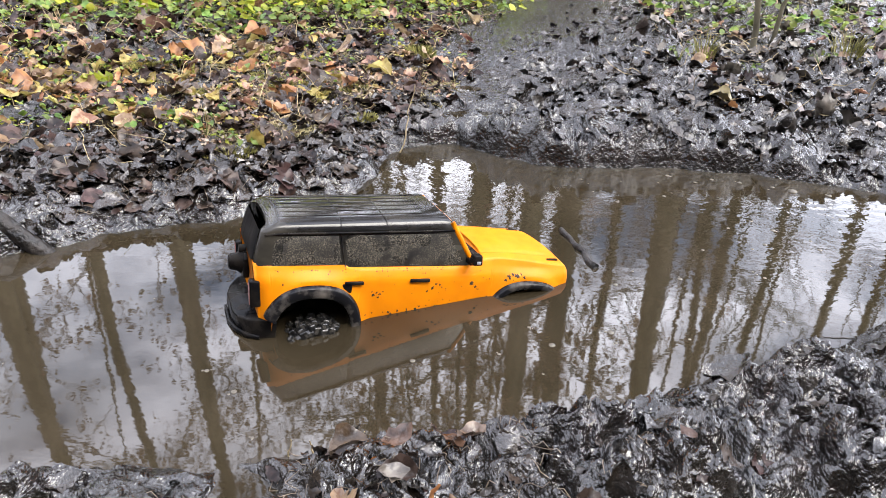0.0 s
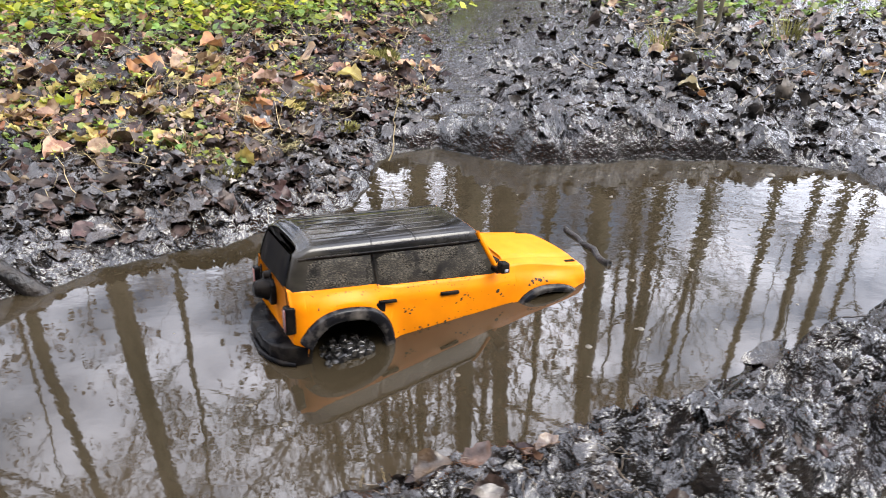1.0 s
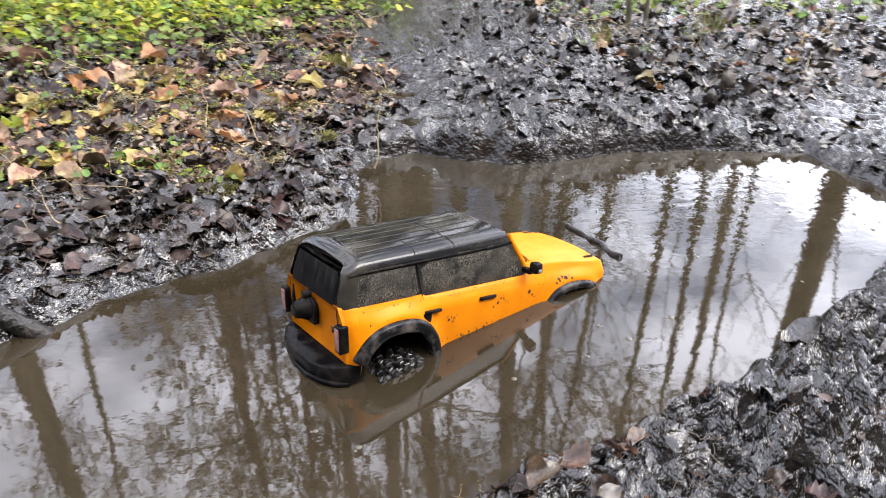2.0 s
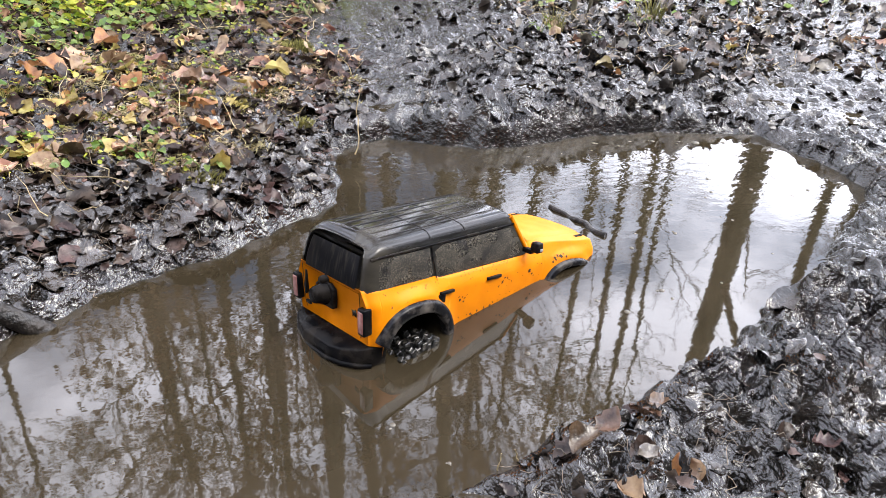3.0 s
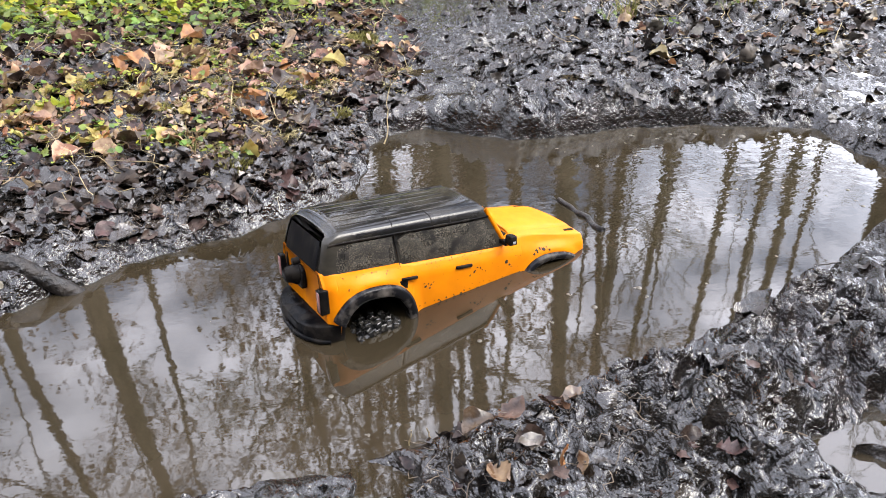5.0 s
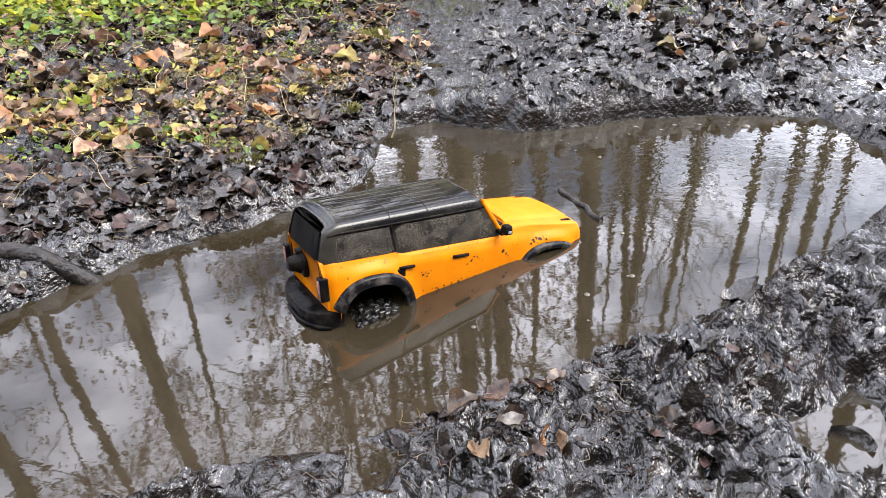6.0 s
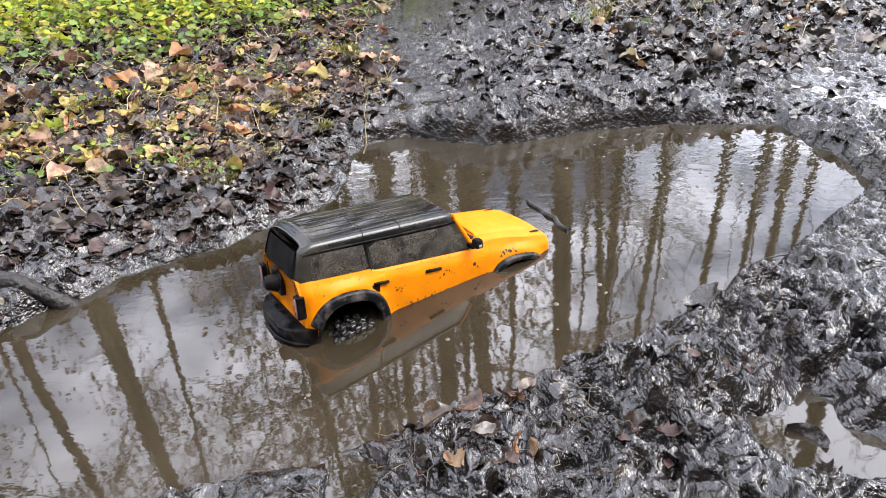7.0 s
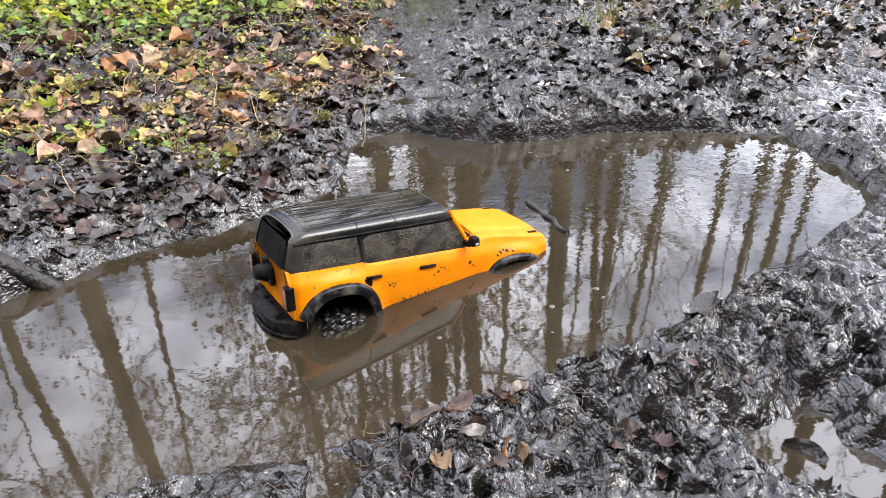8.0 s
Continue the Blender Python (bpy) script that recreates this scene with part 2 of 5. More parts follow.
def gnoise(x, y, size, seed=0):
    """Smooth gradient noise, about -1 to 1, with features of that size."""
    x, y = x / size, y / size
    ix, iy = np.floor(x), np.floor(y)
    fx, fy = x - ix, y - iy
    u, v = fx * fx * fx * (fx * (6 * fx - 15) + 10), fy * fy * fy * (fy * (6 * fy - 15) + 10)

    def g(dx, dy):
        a = lattice(ix + dx, iy + dy, seed) * 2 * math.pi
        return np.cos(a) * (fx - dx) + np.sin(a) * (fy - dy)
    return 1.5 * ((g(0, 0) * (1 - u) + g(1, 0) * u) * (1 - v) + (g(0, 1) * (1 - u) + g(1, 1) * u) * v)


def cells(x, y, size, seed=0):
    """Distance to the nearest of scattered points, in units of size, and that point's random number."""
    x, y = x / size, y / size
    ix, iy = np.floor(x), np.floor(y)
    best, who = np.full_like(x, 9.0), np.zeros_like(x)
    for dx in (-1, 0, 1):
        for dy in (-1, 0, 1):
            px, py = ix + dx + lattice(ix + dx, iy + dy, seed), iy + dy + lattice(ix + dx, iy + dy, seed + 7)
            d = np.hypot(px - x, py - y)
            who = np.where(d < best, lattice(ix + dx, iy + dy, seed + 13), who)
            best = np.minimum(best, d)
    return best, who


# ---- the ground: one sheet with the pond's hollow, its banks and the trodden mud ----
SHORE = [(-1.6, 0.33), (-1.2, 0.50), (-0.9, 0.68), (-0.65, 0.86), (-0.545, 0.94), (-0.44, 1.01), (-0.30, 1.06), (-0.233, 1.11), (-0.09, 1.205), (-0.07, 1.30),
         (-0.05, 1.42), (-0.02, 1.47), (0.09, 1.51), (0.20, 1.435), (0.29, 1.39), (0.414, 1.40), (0.50, 1.41), (0.62, 1.405), (0.76, 1.39), (0.98, 1.33),
         (0.985, 1.22), (1.01, 1.09), (0.98, 0.98), (0.885, 0.91), (0.77, 0.84), (0.61, 0.74), (0.465, 0.68), (0.362, 0.61), (0.23, 0.572),
         (0.153, 0.555), (0.04, 0.524), (-0.108, 0.478), (-0.34, 0.44), (-0.7, 0.37), (-1.2, 0.27), (-1.5, 0.24)]
PUDDLE = [(0.43, 0.424), (0.478, 0.431), (0.50, 0.430), (0.528, 0.446), (0.537, 0.426), (0.531, 0.393), (0.54, 0.373), (0.575, 0.345), (0.60, 0.31), (0.546, 0.291),
          (0.504, 0.318), (0.46, 0.314), (0.441, 0.345), (0.41, 0.375)]
EDGE_POOL = [(-0.10, 0.466), (-0.069, 0.462), (-0.050, 0.445), (-0.046, 0.427), (-0.066, 0.405), (-0.083, 0.384), (-0.115, 0.390), (-0.106, 0.429)]
POOL = [(1.10, 1.45), (1.14, 1.62), (1.33, 1.78), (1.55, 1.95), (1.9, 2.0), (2.1, 1.8), (2.0, 1.4), (1.6, 1.22), (1.28, 1.27)]
FILMS = [(0.150, 1.625, 0.105, 0.034, 0.033), (0.505, 1.606, 0.070, 0.026, 0.068), (0.800, 1.775, 0.060, 0.032, 0.062), (0.06, 1.80, 0.07, 0.035, 0.046)]  # x, y, half sizes, level


def oval(cx, cy, rx, ry):
    return [(cx + rx * math.cos(t) * (1 + 0.18 * math.sin(3 * t + cx * 9)), cy + ry * math.sin(t) * (1 + 0.22 * math.cos(2 * t + cy * 7))) for t in (2 * math.pi * k / 16 for k in range(16))]


def outside(x, y, poly):
    """Distance to a closed outline, negative inside."""
    d, inside = np.full_like(x, 1e9), np.zeros(x.shape, bool)
    for (ax, ay), (bx, by) in zip(poly, poly[1:] + poly[:1]):
        t = np.clip(((x - ax) * (bx - ax) + (y - ay) * (by - ay)) / ((bx - ax) ** 2 + (by - ay) ** 2), 0, 1)
        d = np.minimum(d, np.hypot(x - ax - t * (bx - ax), y - ay - t * (by - ay)))
        inside ^= ((ay > y) != (by > y)) & (x < (bx - ax) * (y - ay) / (by - ay + 1e-12) + ax)
    return np.where(inside, -d, d)


def smoothstep(a, b, v):
    t = np.clip((v - a) / (b - a), 0, 1)
    return t * t * (3 - 2 * t)


def terrain(x, y):
    s = outside(x, y, SHORE) + 0.012 * gnoise(x, y, 0.09, 3) + 0.006 * gnoise(x, y, 0.03, 4)
    left = smoothstep(0.10, -0.10, x - 0.02 * (y - 1.3)) * smoothstep(0.9, 1.2, y + 0.4 * np.maximum(0, -x))
    near = smoothstep(0.75, 0.45, y - 0.55 * np.maximum(0, x - 0.25))
    far = (1 - near) * (1 - left)
    # bank profiles
    o = np.maximum(s, 0)
    h = left * (0.050 * (1 - np.exp(-o / 0.042)) + 0.085 * o / (1 + 0.8 * o))
    low = 1 - 0.72 * smoothstep(0.68, 0.98, x)
    h += far * low * (0.062 * (1 - np.exp(-o / 0.013)) + 0.065 * o / (1 + 0.9 * o))
    h += near * (0.030 * (1 - np.exp(-o / 0.06)) + 0.03 * o / (1 + o))
    # the trodden, low, wet track that comes down to the water
    mid = 0.10 + 0.16 * (y - 1.5)
    track = np.exp(-((x - mid) / 0.24) ** 2) * smoothstep(1.35, 1.6, y) * smoothstep(6, 3, y)
    h = h * (1 - 0.35 * track)
    h += 0.02 * smoothstep(3, 8, np.hypot(x, y - 1)) * np.hypot(x, y - 1) * 0.35
    # inside
    h = np.where(s < 0, -0.13 * (1 - np.exp(np.minimum(s, 0) / 0.10)), h)
    # relief
    wet = smoothstep(-0.012, 0.03, s)
    beyond = np.maximum(np.maximum(-1.0 - x, x - 1.5), np.maximum(np.maximum(0.22 - y, y - 2.1), 0))
    fine = 1 - smoothstep(0.15, 0.9, beyond)
    foot = left * smoothstep(0.30, 0.12, s)
    rough = wet * (0.8 + 0.2 * far + 0.45 * near - 0.10 * foot) * (1 - 0.35 * track)
    r1, r2 = gnoise(x, y, 0.11, 11), gnoise(x, y, 0.052, 12)
    wx, wy = x + 0.012 * gnoise(x, y, 0.04, 21), y + 0.012 * gnoise(x, y, 0.04, 22)
    r3 = 1 - 2 * np.abs(gnoise(wx, wy, 0.030, 13))
    r4 = 1 - 2 * np.abs(gnoise(wx, wy, 0.016, 14))
    r5 = 1 - 2.4 * np.abs(gnoise(0.89 * wx + 0.45 * wy, 0.4 * (0.45 * wx - 0.89 * wy), 0.012, 15))
    r6 = 1 - 2 * np.abs(gnoise(0.89 * wx + 0.45 * wy, 0.55 * (0.45 * wx - 0.89 * wy), 0.040, 16))
    c1, w1 = cells(wx, wy, 0.036, 5)
    c2, w2 = cells(wx, wy, 0.016, 6)
    clod = smoothstep(0.62, 0.25, c1) * w1
    bit = smoothstep(0.6, 0.2, c2) * w2
    pits = smoothstep(0.45, 0.15, c1) * (w1 > 0.80)
    edge = np.exp(-((s - 0.05) / 0.05) ** 2)
    amp = 0.55 + 0.75 * smoothstep(-0.3, 0.5, gnoise(x, y, 0.22, 31))
    h = h + rough * amp * (0.014 * r1 * (1 - smoothstep(0.5, 2.0, beyond)) + fine * (0.012 * r2 + 0.007 * r3 + 0.0020 * r4 + 0.0022 * r5 + (0.008 + 0.006 * near - 0.006 * left) * r6 + 0.010 * (clod - 0.25) + 0.006 * (bit - 0.25) - 0.032 * pits))
    h = h + wet * far * low * edge * (0.014 * r2 + 0.010 * clod)
    # small pools
    p = outside(x, y, PUDDLE) + 0.010 * gnoise(x, y, 0.05, 41) + 0.006 * gnoise(x, y, 0.02, 43)
    k = smoothstep(0.035, -0.012, p)
    h = h * (1 - k) + k * (0.006 + 0.20 * (h - 0.02))
    rim = smoothstep(0.0, 0.022, p) * smoothstep(0.11, 0.06, p)
    h = np.maximum(h, h * (1 - rim) + rim * (0.021 + 0.25 * np.maximum(h - 0.01, 0)))
    p = outside(x, y, EDGE_POOL) + 0.006 * gnoise(x, y, 0.03, 44)
    k = smoothstep(0.022, -0.008, p)
    h = h * (1 - k) - 0.010 * k
    p = outside(x, y, POOL) + 0.07 * gnoise(x, y, 0.16, 42)
    k = smoothstep(0.14, -0.06, p)
    h = h * (1 - k) + k * (0.0280 + 0.60 * (h - 0.028))
    for cx, cy, rx, ry, level in FILMS:
        p = outside(x, y, oval(cx, cy, rx, ry)) + 0.010 * gnoise(x, y, 0.035, 45)
        k = smoothstep(0.030, -0.010, p)
        h = h * (1 - k) + k * (level - 0.006 + 0.30 * (h - level))
    return h, s


def graded(lo, hi, step, reach):
    """Even steps between lo and hi, then wider and wider ones out to reach."""
    mid = list(np.arange(lo, hi + step / 2, step))
    d, up, down = step, [], []
    while mid[-1] + sum(up) < reach:
        d *= 1.13
        up.append(d)
    for u in up:
        mid.append(mid[-1] + u)
        mid.insert(0, mid[0] - u)
    return np.array(mid)


XS, YS = graded(-1.0, 1.5, 0.0038, 700), graded(0.22, 2.1, 0.0038, 700)
GX, GY = np.meshgrid(XS, YS, indexing="ij")
GZ, GS = terrain(GX, GY)
GW, GP = outside(GX, GY, SHORE), outside(GX, GY, PUDDLE)


def height(x, y):
    """The ground's height at a place."""
    i = int(np.clip(np.searchsorted(XS, x) - 1, 0, len(XS) - 2))
    j = int(np.clip(np.searchsorted(YS, y) - 1, 0, len(YS) - 2))
    u, v = (x - XS[i]) / (XS[i + 1] - XS[i]), (y - YS[j]) / (YS[j + 1] - YS[j])
    return float((GZ[i, j] * (1 - u) + GZ[i + 1, j] * u) * (1 - v) + (GZ[i, j + 1] * (1 - u) + GZ[i + 1, j + 1] * u) * v)


def grid_mesh(name, gx, gy, gz, mat):
    n, m = gx.shape
    me = bpy.data.meshes.new(name)
    idx = np.arange(n * m, dtype=np.int32).reshape(n, m)
    quads = np.stack([idx[:-1, :-1], idx[1:, :-1], idx[1:, 1:], idx[:-1, 1:]], -1).reshape(-1, 4)
    me.vertices.add(n * m)
    me.vertices.foreach_set("co", np.stack([gx, gy, gz], -1).astype(np.float32).ravel())
    me.loops.add(quads.size)
    me.loops.foreach_set("vertex_index", quads.ravel())
    me.polygons.add(len(quads))
    me.polygons.foreach_set("loop_start", np.arange(0, quads.size, 4, dtype=np.int32))
    me.update(calc_edges=True)
    me.materials.append(mat)
    me.shade_smooth()
    return me


ground = tagged(new("ground", grid_mesh("ground", GX, GY, GZ, MUD)), "black wet churned mud with clods round a puddle", "mud", kind="structure")


def pool(name, outline, margin, z, step, label):
    """A level sheet of water over an outline, running a little under its banks."""
    xs, ys = [p[0] for p in outline], [p[1] for p in outline]
    gx, gy = np.meshgrid(np.arange(min(xs) - margin, max(xs) + margin + step, step), np.arange(min(ys) - margin, max(ys) + margin + step, step), indexing="ij")
    me = grid_mesh(name, gx, gy, np.full_like(gx, z), WATER)
    far_off = outside(gx, gy, outline).ravel() > margin
    bm = bmesh.new()
    bm.from_mesh(me)
    bm.verts.ensure_lookup_table()
    bmesh.ops.delete(bm, geom=[v for v, gone in zip(bm.verts, far_off) if gone], context="VERTS")
    bm.to_mesh(me)
    bm.free()
    return tagged(new(name, me), label, "water", kind="structure")


water = pool("water", SHORE, 0.06, 0.0, 0.03, "brown muddy puddle water mirroring bare trees")
pool("water_pool", PUDDLE, 0.03, 0.0165, 0.01, "shallow puddle in the mud")
pool("water_edge_pool", EDGE_POOL, 0.02, 0.004, 0.01, "small clear pool at the muddy edge")
for cx, cy, rx, ry, level in FILMS:
    pool("water_film", oval(cx, cy, rx, ry), 0.012, level, 0.012, "shallow film of water on trodden mud")
pool("water_film", POOL, 0.04, 0.0243, 0.02, "wet film of water on trodden mud")

# ---- the toy car, half sunk, nose down ----
CAR = pose(-0.010, 0.756, 0.001, -6.3, 9.3, 24.0) @ pose(0, 0.098, 0)
AXLES = (-0.064, 0.262)


def arch(x, a, b, zc=-0.020, p=2.5):
    """Height of the wheel openings' edge at x, or None beside them."""
    for c in AXLES:
        u = abs(x - c) / a
        if u < 1:
            return zc + b * (1 - u ** p) ** (1 / p)
    return None


def belt(x):
    """Height of the body's shoulder along the car."""
    z = 0.080 + 0.005 * float(smoothstep(-0.014, -0.026, x))
    z += 0.011 * float(smoothstep(0.163, 0.192, x)) - 0.009 * float(smoothstep(0.20, 0.325, x)) - 0.010 * float(smoothstep(0.320, 0.344, x)) ** 2
    return z


def half_width(x, z):
    """Half the body's width at a height."""
    w = float(np.interp(z, (-0.03, 0.0, 0.03, 0.060, 0.066, 0.072, 0.080, 0.092), (0.081, 0.0845, 0.0865, 0.0868, 0.0860, 0.0828, 0.0785, 0.0735)))
    for c in AXLES:
        r = math.hypot((x - c) / 0.070, (z + 0.020) / 0.082)
        w += 0.0052 * math.exp(-((r - 1.0) / 0.13) ** 2) * (z < 0.075)
    w += 0.007 * float(smoothstep(0.21, 0.31, x))
    if x > 0.315:
        w -= 0.003 * ((x - 0.315) / 0.027) ** 2 + 0.006 * max(0.0, (x - 0.330) / 0.012) ** 2.5
    if x < -0.128:
        w -= 0.008 * ((-0.128 - x) / 0.018) ** 2
    return w


def longer(x):
    """The wings stretched a little ahead of the windscreen."""
    return x + 0.006 * float(smoothstep(0.165, 0.205, x)) - 0.007 * float(smoothstep(0.322, 0.342, x))


def shear(x, z):
    """The tail leans forward towards the bottom, the nose stands nearly upright."""
    return longer(x) + 0.13 * (0.084 - z) * float(smoothstep(-0.10, -0.146, x)) - 0.06 * (z - 0.03) * float(smoothstep(0.30, 0.34, x)) * (z > 0.03)


def body_shell():
    xs = set(np.round(np.linspace(-0.146, 0.342, 110), 5)) | {0.3375, 0.3390, 0.3402, 0.3411, 0.3417}
    for c in AXLES:
        for e in (-0.0621, -0.0619, -0.0615, -0.061, -0.060, -0.058, 0.058, 0.060, 0.061, 0.0615, 0.0619, 0.0621):
            xs.add(round(c + e, 5))
    rows = []
    for x in sorted(xs):
        low = arch(x, 0.062, 0.072)
        low = max(-0.020, low) if low is not None else -0.020
        if x > 0.315:
            low = max(low, -0.02 + 0.058 * float(smoothstep(0.315, 0.33, x)))
        if x < -0.126:
            low = max(low, 0.008)
        top = belt(x)
        side = [(half_width(x, z), z) for z in [low + (top - low) * f for f in (0, 0.03, 0.15, 0.3, 0.45, 0.58, 0.68, 0.76, 0.83, 0.89, 0.95, 1.0)]]
        w = side[-1][0]
        rise = 0.0075 * float(smoothstep(0.175, 0.20, x)) * (1 - 0.5 * float(smoothstep(0.31, 0.342, x)))
        over = [(w * f, top + rise * (1 - f ** 2.4)) for f in (0.985, 0.95, 0.85, 0.7, 0.5, 0.25, 0.0)]
        half = side + over
        line = [(-y, z) for y, z in half] + [(y, z) for y, z in reversed(half[:-1])]
        rows.append([(shear(x, z), y, z) for y, z in line])
    vs, fs = sheet(rows)
    m, n = len(rows[0]), len(rows)
    fs.append(tuple(range(m)))
    fs.append(tuple((n - 1) * m + k for k in reversed(range(m))))
    return vs, fs


CABIN = [(0.0775, 0.0795), (0.0758, 0.095), (0.0728, 0.115), (0.0695, 0.1345), (0.0678, 0.1405), (0.0648, 0.1452), (0.0600, 0.1483), (0.050, 0.1503), (0.034, 0.1516), (0.017, 0.1525), (0.0, 0.1528)]


def cabin_point(u, side_row):
    """A point of the cabin: u from tail to front, a row of CABIN."""
    w, z = side_row
    t = (z - 0.0795) / 0.0735
    rear = -0.1455 + 0.013 * t ** 1.6 + 0.010 * float(smoothstep(0.84, 1.0, t)) * 0.7
    front = 0.178 - 0.047 * t - 0.004 * float(smoothstep(0.86, 1.0, t))
    x = rear + (front - rear) * u
    q = max(0.0, 1 - u / 0.055)
    k = 1 - 0.15 * (1 - math.sqrt(1 - q * q)) - 0.02 * float(smoothstep(0.965, 1.0, u))
    drop = 0.0085 * float(smoothstep(0.08, 0.0, u)) ** 1.5 * t ** 4
    return x, w * k, 0.0795 + (z - 0.0795) * (0.87 + 0.14 * u) - drop  # the roof rises a little towards the front


def cabin_shell():
    us = [0, 0.002, 0.006, 0.012, 0.020, 0.03, 0.042, 0.055, 0.07, 0.1, 0.2, 0.3, 0.4, 0.5, 0.6, 0.7, 0.8, 0.88, 0.94, 0.97, 0.99, 1.0]
    rows = []
    for u in us:
        half = [cabin_point(u, r) for r in CABIN]
        rows.append([(x, -y, z) for x, y, z in half] + [(x, y, z) for x, y, z in reversed(half[:-1])])
    vs, fs = sheet(rows)
    m, n = len(rows[0]), len(rows)
    for k in range((m - 1) // 2):
        fs.append((k, k + 1, m - 2 - k, m - 1 - k))
        b = (n - 1) * m
        fs.append((b + k + 1, b + k, b + m - 1 - k, b + m - 2 - k))
    return vs, fs


def side_pane(u0, u1, sgn, t0=0.03, t1=0.86, lift=0.0010):
    """A side window: a thin slightly bowed sheet with a rim, over the cabin's side."""
    rows = []
    for i in range(9):
        u = u0 + (u1 - u0) * i / 8
        row = []
        for j in range(7):
            z = 0.0795 + (0.1375 - 0.0795) * (t0 + (t1 - t0) * j / 6)
            w = float(np.interp(z, [r[1] for r in CABIN], [r[0] for r in CABIN]))
            x, y, zz = cabin_point(u, (w, z))
            edge = 0.0012 if i in (0, 8) or j in (0, 6) else 0.0
            row.append((x, sgn * (y + lift - edge), zz))
        rows.append(row)
    return sheet(rows, flip=sgn > 0)


def flare(c, sgn, ia=0.0548, ib=0.0626, start=0.0):
    """A fender flare round one wheel opening, with a rolled lip; ia, ib: the opening's half width and height; start: where its tail end lies."""
    rows = []
    for k in range(33):
        th = start + (math.pi - start) * k / 32
        cs, sn = math.cos(th), math.sin(th)
        ex, ez = math.copysign(abs(cs) ** 0.8, -cs), abs(sn) ** 0.8
        row = []
        for a, b, y in ((0.0705, 0.0800, 0.0850), (0.0705, 0.0798, 0.0915), (0.0690, 0.0780, 0.0965), (0.0665, 0.0755, 0.0985), (ia + 0.0022, ib + 0.0024, 0.0990), (ia, ib, 0.0975), (ia, ib, 0.0840)):
            row.append((c + a * ex, sgn * (y + 0.007 * float(smoothstep(0.21, 0.31, c + a * ex))), -0.020 + b * ez))
        rows.append(row)
    ends = [[(x, y, z - 0.014) for x, y, z in rows[0]]], [[(x, y, z - 0.014) for x, y, z in rows[-1]]]
    return sheet((ends[0] if not start else []) + rows + ends[1], flip=sgn > 0)


def wheel_well(c, sgn):
    rows = []
    for y in (0.0845, 0.028):
        rows.append([(c - 0.0605 * math.copysign(abs(math.cos(t)) ** 0.8, math.cos(t)), sgn * y, -0.020 + 0.0700 * abs(math.sin(t)) ** 0.8) for t in (math.pi * k / 24 for k in range(25))])
    vs, fs = sheet(rows)
    fs.append(tuple(25 + k for k in range(25)))
    return vs, fs


def tyre(r, w):
    """A lugged off-road tyre about the y axis."""
    prof = [(-0.45, 0.50), (-0.5, 0.62), (-0.52, 0.72), (-0.5, 0.85), (-0.42, 0.905), (-0.2, 0.92), (0, 0.925), (0.2, 0.92), (0.42, 0.905), (0.5, 0.85), (0.52, 0.72), (0.5, 0.62), (0.45, 0.50)]
    rows = [[(r * q * math.cos(t), w * p, r * q * math.sin(t)) for p, q in prof] for t in (2 * math.pi * k / 36 for k in range(36))]
    shapes = [sheet(rows, close_u=True)]
    for col, (y, wid, off) in enumerate(((-0.40, 0.20, 0), (-0.13, 0.21, 0.5), (0.13, 0.21, 0), (0.40, 0.20, 0.5))):
        for k in range(21):
            t = 2 * math.pi * (k + off + 0.15 * (col % 2)) / 21
            bm = block(-0.0053, 0.0053, -wid * w / 2 * 1.1, wid * w / 2 * 1.1, 0, r * 0.13, 0.0010, 1, (0.75, 0.8))
            vs = [tuple(pose(0, 0, 0, 0, -math.degrees(t) + 90, 0) @ (pose(0, w * y, r * 0.90, 0, 0, 14 * (-1) ** col) @ v.co)) for v in bm.verts]
            bm.verts.index_update()
            shapes.append((vs, [tuple(v.index for v in f.verts) for f in bm.faces]))
            bm.free()
    for k in range(16):
        t = 2 * math.pi * (k + 0.25) / 16
        for sy in (-1, 1):
            bm = block(-0.006, 0.006, -0.0022, 0.0022, 0, r * 0.20, 0.0008, 1, (0.8, 1))
            vs = [tuple(pose(0, 0, 0, 0, -math.degrees(t) + 90, 0) @ (pose(0, sy * w * 0.51, r * 0.76) @ v.co)) for v in bm.verts]
            bm.verts.index_update()
            shapes.append((vs, [tuple(v.index for v in f.verts) for f in bm.faces]))
            bm.free()
    return join(*shapes)


def lathe(profile, sides=24):
    """Revolve (y, r) about the y axis."""
    rows = [[(r * math.cos(t), y, r * math.sin(t)) for y, r in profile] for t in (2 * math.pi * k / sides for k in range(sides))]
    return sheet(rows, close_u=True)


def plate(outline, lo, hi, axis="x", bevel=0.0008):
    """A flat outline given thickness along one axis, with softened edges."""
    bm = bmesh.new()
    ring = []
    for p, q in outline:
        ring.append(bm.verts.new({"x": (lo, p, q), "y": (p, lo, q), "z": (p, q, lo)}[axis]))
    f = bm.faces.new(ring)
    ext = bmesh.ops.extrude_face_region(bm, geom=[f])
    d = {"x": Vector((hi - lo, 0, 0)), "y": Vector((0, hi - lo, 0)), "z": Vector((0, 0, hi - lo))}[axis]
    bmesh.ops.translate(bm, verts=[v for v in ext["geom"] if isinstance(v, bmesh.types.BMVert)], vec=d)
    bmesh.ops.recalc_face_normals(bm, faces=bm.faces[:])
    if bevel:
        bmesh.ops.bevel(bm, geom=bm.edges[:], offset=bevel, segments=2, profile=0.5, affect="EDGES")
    return bm


